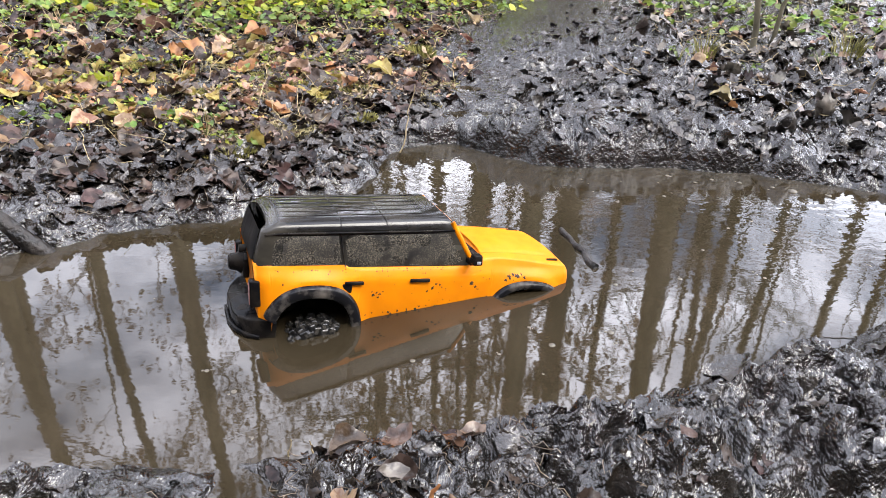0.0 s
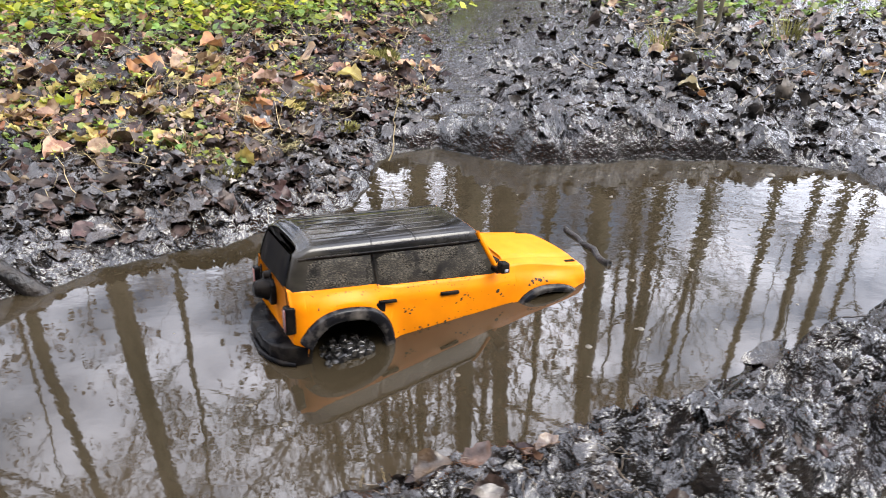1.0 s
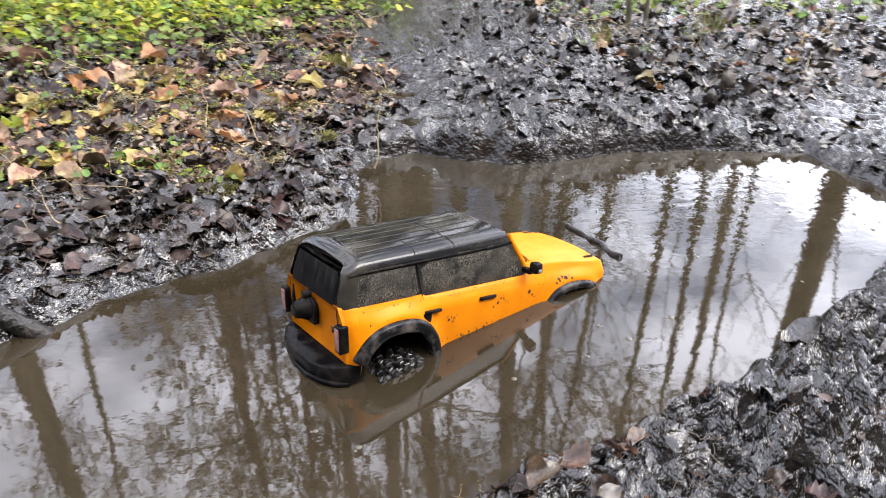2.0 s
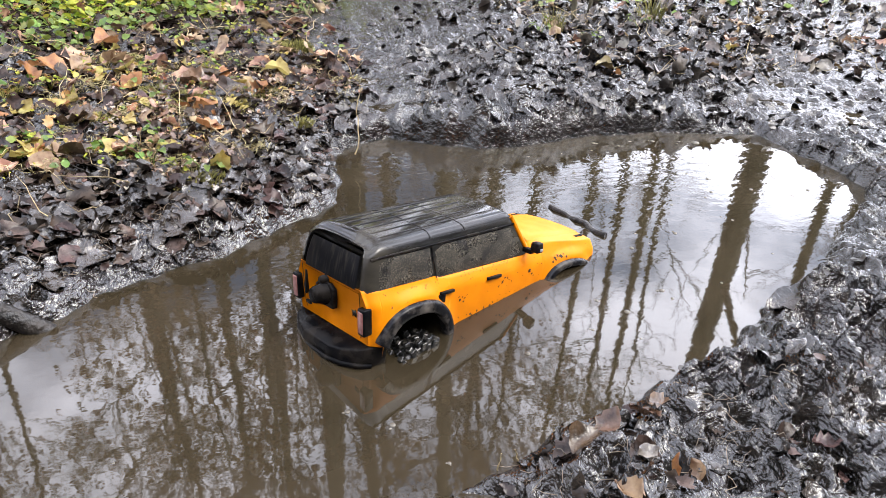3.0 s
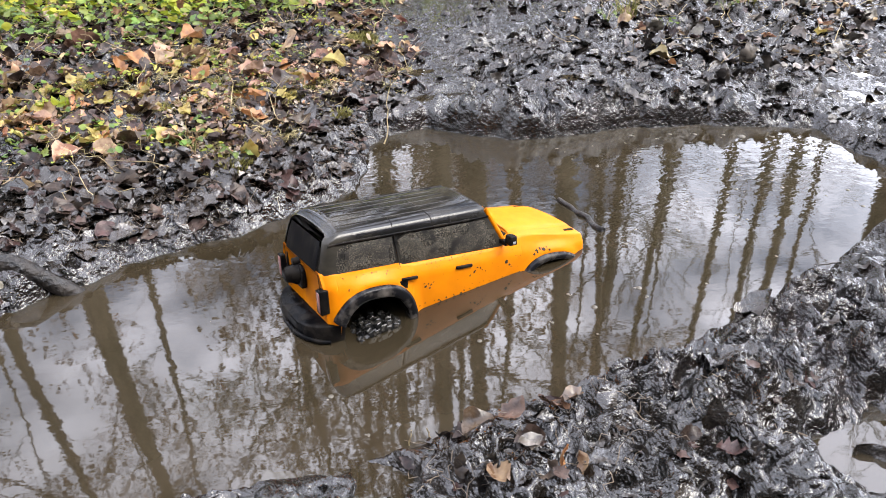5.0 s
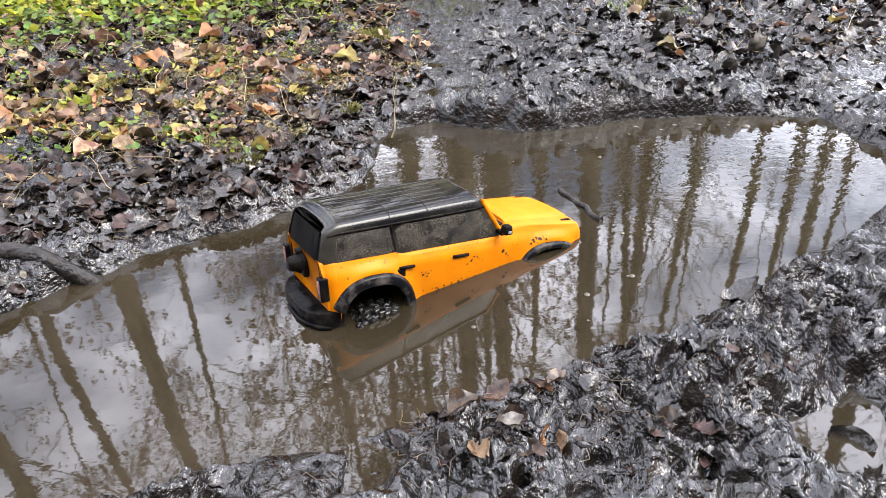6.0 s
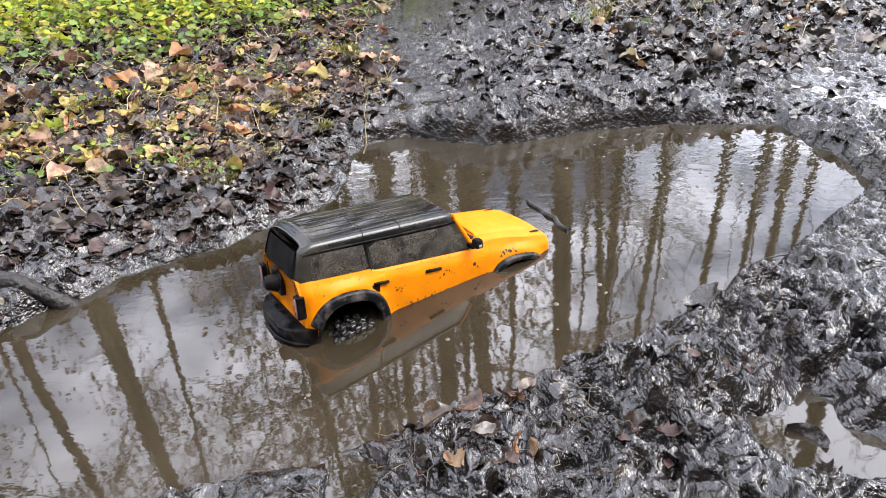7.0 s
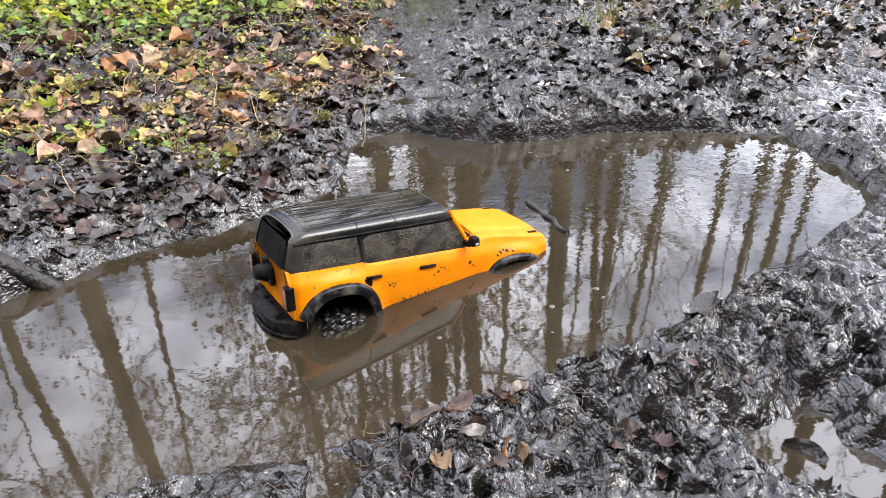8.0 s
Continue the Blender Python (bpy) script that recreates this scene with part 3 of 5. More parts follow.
GLASS = material("speckled_dark_glass", (0.010, 0.010, 0.010), 0.22, (0.018, 0.017, 0.015), scale=30, rough2=0.35)
gn, gl = GLASS.node_tree.nodes, GLASS.node_tree.links
drops, dr = gn.new("ShaderNodeTexNoise"), gn.new("ShaderNodeValToRGB")
drops.inputs["Scale"].default_value, drops.inputs["Detail"].default_value, drops.inputs["Roughness"].default_value = 620, 3, 0.65
dr.color_ramp.elements[0].position, dr.color_ramp.elements[0].color = 0.48, (0.016, 0.015, 0.013, 1)
dr.color_ramp.elements[1].position, dr.color_ramp.elements[1].color = 0.67, (0.19, 0.165, 0.125, 1)
wipe, wr, gmix = gn.new("ShaderNodeTexNoise"), gn.new("ShaderNodeValToRGB"), gn.new("ShaderNodeMixRGB")
wipe.inputs["Scale"].default_value, wipe.inputs["Detail"].default_value = 38, 5
wr.color_ramp.elements[0].position, wr.color_ramp.elements[1].position = 0.33, 0.50
gco = gn.new("ShaderNodeTexCoord")
for tex in (drops, wipe):
    gl.new(gco.outputs["Object"], tex.inputs["Vector"])
gl.new(drops.outputs["Fac"], dr.inputs["Fac"])
gl.new(wipe.outputs["Fac"], wr.inputs["Fac"])
gl.new(wr.outputs["Color"], gmix.inputs["Fac"])
gmix.inputs[1].default_value = (0.014, 0.013, 0.012, 1)
gl.new(dr.outputs["Color"], gmix.inputs[2])
gl.new(gmix.outputs["Color"], gn["Principled BSDF"].inputs["Base Color"])
gb = gn.new("ShaderNodeBump")
gb.inputs["Strength"].default_value, gb.inputs["Distance"].default_value = 0.6, 0.0012
gl.new(dr.outputs["Color"], gb.inputs["Height"])
gl.new(gb.outputs["Normal"], gn["Principled BSDF"].inputs["Normal"])
REARGLASS = material("streaked_rear_glass", (0.004, 0.004, 0.005), 0.3, (0.030, 0.026, 0.020), scale=90, rough2=0.5, stretch=(1, 2.5, 0.25), lo=0.5, hi=0.80, ior=1.18)
LENS = material("tail_lens", (0.20, 0.07, 0.06), 0.12, (0.28, 0.13, 0.11), scale=120, coat=0.5)
AMBER = material("amber_lens", (0.75, 0.16, 0.01), 0.15, coat=0.4)
METAL = material("grey_metal", (0.35, 0.35, 0.36), 0.35, (0.25, 0.25, 0.25), scale=60, metal=1.0)
DIRT = material("dried_mud", (0.012, 0.009, 0.006), 0.8, (0.035, 0.024, 0.013), scale=150, bump=0.5)
BADGE = material("badge_grey", (0.30, 0.30, 0.32), 0.4)

car = thing("toy_car", "orange radio-controlled off-road toy car sunk nose-down in muddy water", "toy car", m=CAR)
body = part("body", body_shell(), PAINT, car, "glossy orange body spattered with mud")
hardtop = part("hardtop", cabin_shell(), GLOSSBLACK, car, "wet glossy black hardtop roof")
for sgn in (-1, 1):
    part("side_window", side_pane(0.065, 0.380, sgn), GLASS, car, "dark quarter window speckled with muddy drops")
    part("side_window", side_pane(0.390, 0.962, sgn, 0.0, 0.86), GLASS, car, "dark door window speckled with muddy drops")
    part("window_pillar", join(*[tube([(x, sgn * (y + 0.0012), z) for x, y, z in (cabin_point(u, (float(np.interp(zz, [r[1] for r in CABIN], [r[0] for r in CABIN])), zz)) for zz in np.linspace(0.081, 0.1310, 8))], [0.0008] * 8, 6) for u in (0.385,)]), GLOSSBLACK, car)
    # windscreen pillar, orange
    pil = [cabin_point(1.0, (float(np.interp(zz, [r[1] for r in CABIN], [r[0] for r in CABIN])), zz)) for zz in np.linspace(0.0815, 0.1425, 9)]
    part("windscreen_pillar", tube([(x - 0.001, sgn * (y - 0.0005), z) for x, y, z in pil], [0.0042] * 9, 8), PAINT, car, "orange windscreen pillar")
    # gutter above the side windows
    gut = [cabin_point(u, (0.0700, 0.1322)) for u in np.linspace(0.02, 0.985, 14)]
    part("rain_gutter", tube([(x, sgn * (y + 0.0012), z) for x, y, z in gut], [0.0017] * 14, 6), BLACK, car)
    part("fender_flare", flare(AXLES[0], sgn, start=0.36), FLARE, car, "scuffed black plastic flare over the rear wheel")
    part("fender_flare", flare(longer(AXLES[1]), sgn, 0.0600, 0.0685), FLARE, car, "scuffed black plastic flare over the sunken front wheel")
    for c in AXLES:
        part("wheel_well", wheel_well(longer(c), sgn), BLACK, car)
        wheel = part("wheel", lathe([(-0.015, 0.006), (-0.017, 0.014), (-0.012, 0.024), (-0.019, 0.031), (-0.019, 0.0345), (0.019, 0.0345), (0.019, 0.03), (0.004, 0.026), (0.004, 0.006)]), METAL, car, "muddy wheel under water", m=pose(longer(c) + (0.010 if c < 0 else -0.002), sgn * (0.081 if c < 0 else 0.068), -0.053 if c < 0 else -0.050))
        part("tyre", tyre(0.0575, 0.044), RUBBER, wheel, "wet black lugged tyre", smooth=False)
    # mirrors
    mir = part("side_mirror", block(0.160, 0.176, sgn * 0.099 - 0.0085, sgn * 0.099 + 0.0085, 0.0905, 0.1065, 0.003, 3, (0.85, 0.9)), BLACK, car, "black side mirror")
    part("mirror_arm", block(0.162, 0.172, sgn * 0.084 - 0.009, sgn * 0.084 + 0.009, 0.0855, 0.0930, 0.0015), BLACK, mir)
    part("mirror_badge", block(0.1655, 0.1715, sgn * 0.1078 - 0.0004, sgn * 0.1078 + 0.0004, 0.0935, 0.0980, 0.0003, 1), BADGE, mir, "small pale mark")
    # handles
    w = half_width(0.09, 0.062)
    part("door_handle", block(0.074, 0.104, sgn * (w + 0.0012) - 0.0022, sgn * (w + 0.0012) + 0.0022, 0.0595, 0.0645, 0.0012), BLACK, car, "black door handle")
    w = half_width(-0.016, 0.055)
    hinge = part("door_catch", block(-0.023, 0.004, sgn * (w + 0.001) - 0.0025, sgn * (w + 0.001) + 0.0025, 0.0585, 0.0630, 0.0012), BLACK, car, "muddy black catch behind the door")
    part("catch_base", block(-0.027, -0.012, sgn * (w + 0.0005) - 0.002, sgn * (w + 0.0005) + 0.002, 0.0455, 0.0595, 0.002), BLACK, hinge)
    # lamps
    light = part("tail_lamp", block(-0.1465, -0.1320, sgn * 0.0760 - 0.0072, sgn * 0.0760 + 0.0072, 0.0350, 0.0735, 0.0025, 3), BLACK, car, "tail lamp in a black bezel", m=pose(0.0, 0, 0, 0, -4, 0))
    part("lens", block(-0.1474, -0.1340, sgn * 0.0762 - 0.0055, sgn * 0.0762 + 0.0062, 0.0380, 0.0705, 0.002, 2), LENS, light, "smoky red lens")
    part("marker_lamp", block(0.3265, 0.3315, sgn * 0.0705 - 0.0035, sgn * 0.0705 + 0.0035, 0.0400, 0.0600, 0.0012), AMBER, car, "amber marker lamp at the nose", m=pose(0.006, 0, 0))
    part("head_lamp", lathe([(-0.004, 0.0), (-0.004, 0.014), (0.0, 0.017), (0.004, 0.017), (0.004, 0.0)]), METAL, car, m=pose(0.342, sgn * 0.052, 0.036, 0, 0, 90))
    sight = part("trail_sight", block(0.298, 0.318, sgn * 0.0705 - 0.0030, sgn * 0.0705 + 0.0030, 0.0835, 0.0880, 0.001), BLACK, car, "small black sight on the wing", m=pose(0.006, 0, -0.0015, 0, 0, 0))

# rear
rows = []
for zz in np.linspace(0.0835, 0.1370, 7):
    x, w, z = cabin_point(0.0, (float(np.interp(zz, [r[1] for r in CABIN], [r[0] for r in CABIN])), zz))
    rows.append([(x - 0.0010 + 0.0012 * (abs(f) == 1), w * 0.90 * f, z) for f in (-1, -0.95, -0.5, 0, 0.5, 0.95, 1)])
part("rear_window", sheet(rows), REARGLASS, car, "black rear window with mud streaks")
for s in (-1, 1):
    part("tailgate_seam", tube([(shear(-0.1463, z), y, z) for y, z in ((s * 0.0655, 0.082), (s * 0.0655, 0.050), (s * 0.0655, 0.022), (s * 0.062, 0.014))], [0.0005] * 4, 5), DIRT, car)
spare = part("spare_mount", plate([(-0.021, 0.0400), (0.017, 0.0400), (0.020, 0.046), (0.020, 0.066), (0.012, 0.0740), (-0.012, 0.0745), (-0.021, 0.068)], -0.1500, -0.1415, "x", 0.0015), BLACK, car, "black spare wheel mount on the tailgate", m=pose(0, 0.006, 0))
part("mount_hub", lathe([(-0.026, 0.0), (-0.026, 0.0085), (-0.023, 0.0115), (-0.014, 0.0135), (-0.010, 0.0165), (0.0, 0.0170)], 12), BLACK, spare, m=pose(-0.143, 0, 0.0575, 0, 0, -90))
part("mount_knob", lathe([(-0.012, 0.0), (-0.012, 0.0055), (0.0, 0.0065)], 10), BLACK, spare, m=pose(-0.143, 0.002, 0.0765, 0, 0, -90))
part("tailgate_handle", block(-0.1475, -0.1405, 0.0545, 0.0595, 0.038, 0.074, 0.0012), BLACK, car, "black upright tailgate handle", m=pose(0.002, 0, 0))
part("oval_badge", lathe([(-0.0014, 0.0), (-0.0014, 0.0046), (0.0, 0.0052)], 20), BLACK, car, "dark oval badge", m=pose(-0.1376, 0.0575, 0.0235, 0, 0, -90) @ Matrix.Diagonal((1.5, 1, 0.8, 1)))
part("tailgate_badge", plate([(-0.004, -0.005), (0.001, -0.0025), (0.004, -0.006), (0.0035, 0.001), (0.0055, 0.004), (0.0, 0.0035), (-0.003, 0.0065), (-0.005, 0.001)], -0.0008, 0.0008, "x", 0), DIRT, car, "small dark mark", m=pose(-0.1412, -0.052, 0.047, 0, -7, 0))
bump_plan = [(-0.112, -0.0875), (-0.132, -0.0835), (-0.147, -0.0750), (-0.160, -0.054), (-0.166, -0.03), (-0.166, 0.03), (-0.160, 0.054), (-0.147, 0.0750), (-0.132, 0.0835), (-0.112, 0.0875)]
bm = plate(bump_plan, -0.0270, 0.0070, "z", 0.0030)
for v in bm.verts:
    if v.co.z > -0.01:
        v.co.z -= 0.28 * max(0.0, -0.136 - v.co.x)
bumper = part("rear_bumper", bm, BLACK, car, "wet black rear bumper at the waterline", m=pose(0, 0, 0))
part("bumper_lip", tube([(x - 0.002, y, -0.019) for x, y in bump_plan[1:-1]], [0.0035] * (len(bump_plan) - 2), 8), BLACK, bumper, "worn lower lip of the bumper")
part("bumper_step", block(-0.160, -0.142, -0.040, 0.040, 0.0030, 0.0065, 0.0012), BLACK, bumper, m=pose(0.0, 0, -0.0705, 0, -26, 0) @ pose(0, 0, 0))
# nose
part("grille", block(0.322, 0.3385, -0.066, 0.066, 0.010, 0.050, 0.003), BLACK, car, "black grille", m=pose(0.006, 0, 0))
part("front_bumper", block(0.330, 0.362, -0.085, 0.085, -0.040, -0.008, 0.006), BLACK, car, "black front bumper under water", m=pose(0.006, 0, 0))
rows = []
for i in range(15):
    x = 0.188 + 0.132 * i / 14
    rows.append([(longer(x), y, belt(x) + 0.0078 * (1 - (abs(y) / half_width(x, belt(x))) ** 2.4) + 0.0018 * (abs(y) < 0.056) * (1 - 0.6 * float(smoothstep(0.305, 0.32, x)))) for y in (-0.0600, -0.0575, -0.0555, -0.045, -0.0225, 0.0, 0.0225, 0.045, 0.0555, 0.0575, 0.0600)])
part("hood", sheet(rows), PAINT, car, "raised orange hood")
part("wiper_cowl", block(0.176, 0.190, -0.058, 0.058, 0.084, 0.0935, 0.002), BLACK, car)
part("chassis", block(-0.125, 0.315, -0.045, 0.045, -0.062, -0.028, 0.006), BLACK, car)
# roof details
ribs = []
for y in (-0.044, -0.027, -0.009, 0.009, 0.027, 0.044):
    line = []
    for k in range(16):
        x, w, z = cabin_point(0.06 + 0.84 * k / 15, (abs(y), float(np.interp(-abs(y), [-r[0] for r in CABIN], [r[1] for r in CABIN]))))
        line.append((x, math.copysign(w, y), z + 0.0003))
    part("roof_rib", tube(line, [0.0002] + [0.0010] * 14 + [0.0002], 6), GLOSSBLACK, hardtop)
for u in (0.385, 0.63):
    line = [cabin_point(u, r) for r in CABIN[4:]]
    part("roof_seam", tube([(x, -y * 1.004, z) for x, y, z in line] + [(x, y * 1.004, z) for x, y, z in reversed(line[:-1])], [0.0007] * (2 * len(line) - 1), 5), BLACK, hardtop)
hd = [(x + 0.0005, y, z - 0.0012) for x, y, z in (cabin_point(1.0, r) for r in CABIN[5:])]
part("windscreen_header", tube([(x, -y, z) for x, y, z in hd] + [(x, y, z) for x, y, z in reversed(hd[:-1])], [0.0008] * (2 * len(hd) - 1), 8), PAINT, car, "thin orange windscreen frame")
glass_rows = [[(x + 0.0008, -w * 0.93 * s, z) for s in (-1, -0.5, 0, 0.5, 1)] for x, w, z in (cabin_point(1.0, (float(np.interp(zz, [r[1] for r in CABIN], [r[0] for r in CABIN])), zz)) for zz in np.linspace(0.0815, 0.140, 6))]
part("windscreen", sheet(glass_rows), GLOSSBLACK, car)


def spatter(spots, seed):
    """Irregular flecks of mud lying on the body's side: (x, z, size)."""
    r = random.Random(seed)
    vs, fs = [], []
    for x, z, size in spots:
        size *= 1.1
        n, k = 11, len(vs)
        vs.append((longer(x), -(half_width(x, z) + 0.0009), z))
        st, an = r.uniform(0.5, 1.0), r.uniform(0, 3.1)
        for i in range(n):
            t = 2 * math.pi * i / n
            q = size * r.uniform(0.45, 1.4)
            dx, dz = q * math.cos(t), q * st * math.sin(t)
            px, pz = x + dx * math.cos(an) - dz * math.sin(an), z + dx * math.sin(an) + dz * math.cos(an)
            vs.append((longer(px), -(half_width(px, pz) + 0.00025), pz))
        fs += [(k, k + 1 + i, k + 1 + (i + 1) % n) for i in range(n)]
    return vs, fs


rs = random.Random(9)
flecks = [(0.116, 0.0555, 0.0022), (0.110, 0.049, 0.0027), (0.121, 0.054, 0.0016), (0.125, 0.050, 0.0012), (0.102, 0.044, 0.0018), (0.131, 0.0475, 0.0011),
          (0.020, 0.041, 0.0022), (0.025, 0.044, 0.0019), (0.030, 0.042, 0.0024), (0.034, 0.0455, 0.0014), (0.018, 0.046, 0.0013), (0.028, 0.037, 0.0015),
          (0.228, 0.0650, 0.0028), (0.234, 0.0675, 0.0024), (0.240, 0.0668, 0.0030), (0.247, 0.0690, 0.0018), (0.222, 0.0600, 0.0022), (0.251, 0.0655, 0.0022),
          (-0.108, 0.060, 0.0016), (0.172, 0.055, 0.0026), (0.178, 0.049, 0.0020), (0.196, 0.062, 0.0012)]
flecks += [(rs.uniform(-0.12, 0.31), rs.uniform(0.02, 0.076), rs.uniform(0.0004, 0.0010)) for _ in range(70)]
flecks += [(rs.uniform(0.0, 0.20), 0, rs.uniform(0.0008, 0.0020)) for _ in range(22)]
flecks += [(rs.uniform(-0.12, 0.16), rs.uniform(0.0745, 0.0785), rs.uniform(0.0004, 0.0011)) for _ in range(40)]
flecks = [(x, z if z else 0.004 + 0.115 * x + rs.uniform(0, 0.006), s) for x, z, s in flecks]
part("mud_spatter", spatter([f for f in flecks if (arch(f[0], 0.066, 0.078) or -1) < f[1]], 4), DIRT, body, "dark flecks of mud")["kind"] = "stuff"

# ---- fallen leaves, plants, sticks ----
LEAF_MUD = mud_material("mud_coated_leaf", (0.008, 0.007, 0.006), (0.040, 0.030, 0.022), (0.10, 0.40), 0.0020, 0.0028)
LEAF_DARK = material("rotten_leaf", (0.011, 0.008, 0.007), 0.10, (0.070, 0.045, 0.036), scale=45, rough2=0.38, ior=1.32, bump=0.4, bump_scale=200, random_hue=0.03, random_value=0.5, island=True, sheer=0.1)
LEAF_TAN = material("tan_leaf", (0.12, 0.058, 0.034), 0.2, (0.42, 0.28, 0.165), scale=40, rough2=0.45, bump=0.4, bump_scale=180, random_hue=0.03, random_value=0.45, island=True, sheer=0.2)
LEAF_YELLOW = material("yellow_leaf", (0.27, 0.165, 0.04), 0.22, (0.54, 0.42, 0.14), scale=40, rough2=0.5, bump=0.3, bump_scale=180, random_hue=0.07, random_value=0.45, island=True, sheer=0.3)
LEAF_ORANGE = material("orange_leaf", (0.22, 0.08, 0.028), 0.3, (0.46, 0.22, 0.09), scale=40, rough2=0.45, bump=0.3, bump_scale=180, random_hue=0.02, random_value=0.3, island=True, sheer=0.25)
LEAF_WET = material("wet_brown_leaf", (0.030, 0.018, 0.011), 0.10, (0.13, 0.080, 0.048), scale=45, rough2=0.32, bump=0.5, bump_scale=160, random_hue=0.02, random_value=0.4, sheer=0.08)
LEAF_GREY = material("grey_leaf", (0.045, 0.036, 0.030), 0.2, (0.17, 0.145, 0.12), scale=40, rough2=0.4, bump=0.4, bump_scale=150, random_value=0.4, random_hue=0.03, island=True)
LEAF_OLIVE = material("olive_leaf", (0.10, 0.08, 0.03), 0.2, (0.20, 0.16, 0.07), scale=40, rough2=0.4, bump=0.4, bump_scale=150)
LEAF_PALE = material("pale_torn_leaf", (0.14, 0.10, 0.075), 0.25, (0.44, 0.36, 0.285), scale=60, rough2=0.5, bump=0.4, bump_scale=180, random_hue=0.03, random_value=0.4, island=True, sheer=0.2)
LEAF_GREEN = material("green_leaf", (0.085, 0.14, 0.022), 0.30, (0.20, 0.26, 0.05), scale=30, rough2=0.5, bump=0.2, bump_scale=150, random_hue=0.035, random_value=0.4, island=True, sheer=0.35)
# bright lime leaf; on the weeds further back it stands in for sunlight
LEAF_LIME = material("lime_sun_painted_leaf", (0.20, 0.26, 0.02), 0.35, (0.46, 0.46, 0.05), scale=20, rough2=0.55, random_hue=0.04, random_value=0.35, island=True, sheer=0.45)
STRAW = material("dry_stem", (0.22, 0.15, 0.07), 0.5, (0.42, 0.34, 0.18), scale=60, random_value=0.5, island=True)
STRING = material("stringy_moss", (0.24, 0.20, 0.08), 0.6, (0.52, 0.45, 0.24), scale=90, random_value=0.4, island=True, sheer=0.2)
MOSS = material("moss", (0.085, 0.085, 0.016), 0.7, (0.30, 0.27, 0.07), scale=120, random_value=0.4, island=True, sheer=0.2)
STONE = material("pale_pebble", (0.25, 0.22, 0.19), 0.3, (0.42, 0.37, 0.33), scale=90, bump=0.3)
WETWOOD = material("wet_dark_wood", (0.004, 0.0035, 0.003), 0.30, (0.022, 0.017, 0.013), scale=60, rough2=0.55, bump=1.0, bump_scale=110, bump_dist=0.006)
FOAM = material("foam_bubble", (0.05, 0.042, 0.032), 0.03, (0.15, 0.135, 0.11), scale=60, ior=1.33)

def leaf_grid(rnd, lobed, STEPS=8, cols=(-1, -0.5, 0, 0.5, 1)):
    """A leaf of unit length: rows from stalk to tip, five points across, curled and buckled."""
    curl, bend, twist, fold = rnd.uniform(-0.4, 0.8), rnd.uniform(-0.5, 0.9), rnd.uniform(-0.8, 0.8), rnd.uniform(0, 0.4)
    wide, skew = rnd.uniform(0.26, 0.44), rnd.uniform(-0.12, 0.12)
    ph = rnd.uniform(0, 6.28)
    g = np.zeros((STEPS, len(cols), 3))
    for i in range(STEPS):
        t = i / (STEPS - 1)
        w = wide * (math.sin(math.pi * min(t * 0.93 + 0.04, 1)) ** 0.75)
        if lobed:
            w *= (1.14, 0.76)[i % 2] * (1.15 - 0.2 * t)
        for j, a in enumerate(cols):
            ww = w * (1 + 0.16 * math.sin(ph + 3.1 * i + 2 * j))
            y = a * ww + skew * t * t
            back = (-0.12 * abs(a) if lobed and i % 2 == 0 else 0.0)
            z = curl * (a * ww) ** 2 * 2.4 + bend * (t - 0.5) ** 2 + fold * abs(a) * w + twist * a * w * (t - 0.5) + rnd.uniform(0.03, 0.10) * math.sin(ph + 5 * t + 2.2 * a) + 0.045 * math.sin(2 * ph + 11 * t + 4 * a) + rnd.uniform(-0.02, 0.02)
            g[i, j] = (t - 0.5 + back, y, z)
    g[..., 2] -= g[..., 2].mean()
    return g


rl = random.Random(5)
SHAPES = [leaf_grid(rl, k % 3 == 0) for k in range(24)]
LEAF_FACES = np.array([(i * 5 + j, (i + 1) * 5 + j, (i + 1) * 5 + j + 1, i * 5 + j + 1) for i in range(7) for j in range(4)], np.int32)
SMALL = [leaf_grid(rl, k % 4 == 0, 8, (-1, 0, 1)) for k in range(32)]
LOW = [g[[0, 2, 5, 7]] for g in SMALL]
LOW_FACES = np.array([(i * 3 + j, (i + 1) * 3 + j, (i + 1) * 3 + j + 1, i * 3 + j + 1) for i in range(3) for j in range(2)], np.int32)
SMALL_FACES = np.array([(i * 3 + j, (i + 1) * 3 + j, (i + 1) * 3 + j + 1, i * 3 + j + 1) for i in range(7) for j in range(2)], np.int32)


def turn_matrix(yaw, pitch, roll):
    return np.array(Euler((roll, pitch, yaw)).to_matrix())


def ground_tilt(x, y, d=0.02):
    return math.atan2(height(x + d, y) - height(x - d, y), 2 * d), math.atan2(height(x, y + d) - height(x, y - d), 2 * d)


def leaf_points(rnd, x, y, size, tilt, lift, flat=None, follow=0.6):
    g = rnd.choice(SMALL) * np.array([1, 1, 1.0 if flat is None else flat])
    gx, gy = ground_tilt(x, y)
    m = np.array((Euler((gy * follow, -gx * follow, 0)).to_matrix() @ Euler((rnd.gauss(0, tilt), rnd.gauss(0, tilt), rnd.uniform(0, 6.283))).to_matrix()))
    p = (g.reshape(-1, 3) * size) @ m.T
    z = height(x, y)
    return p + np.array([x, y, z + lift + max(0.0, -float(np.percentile(p[:, 2], 25)))])


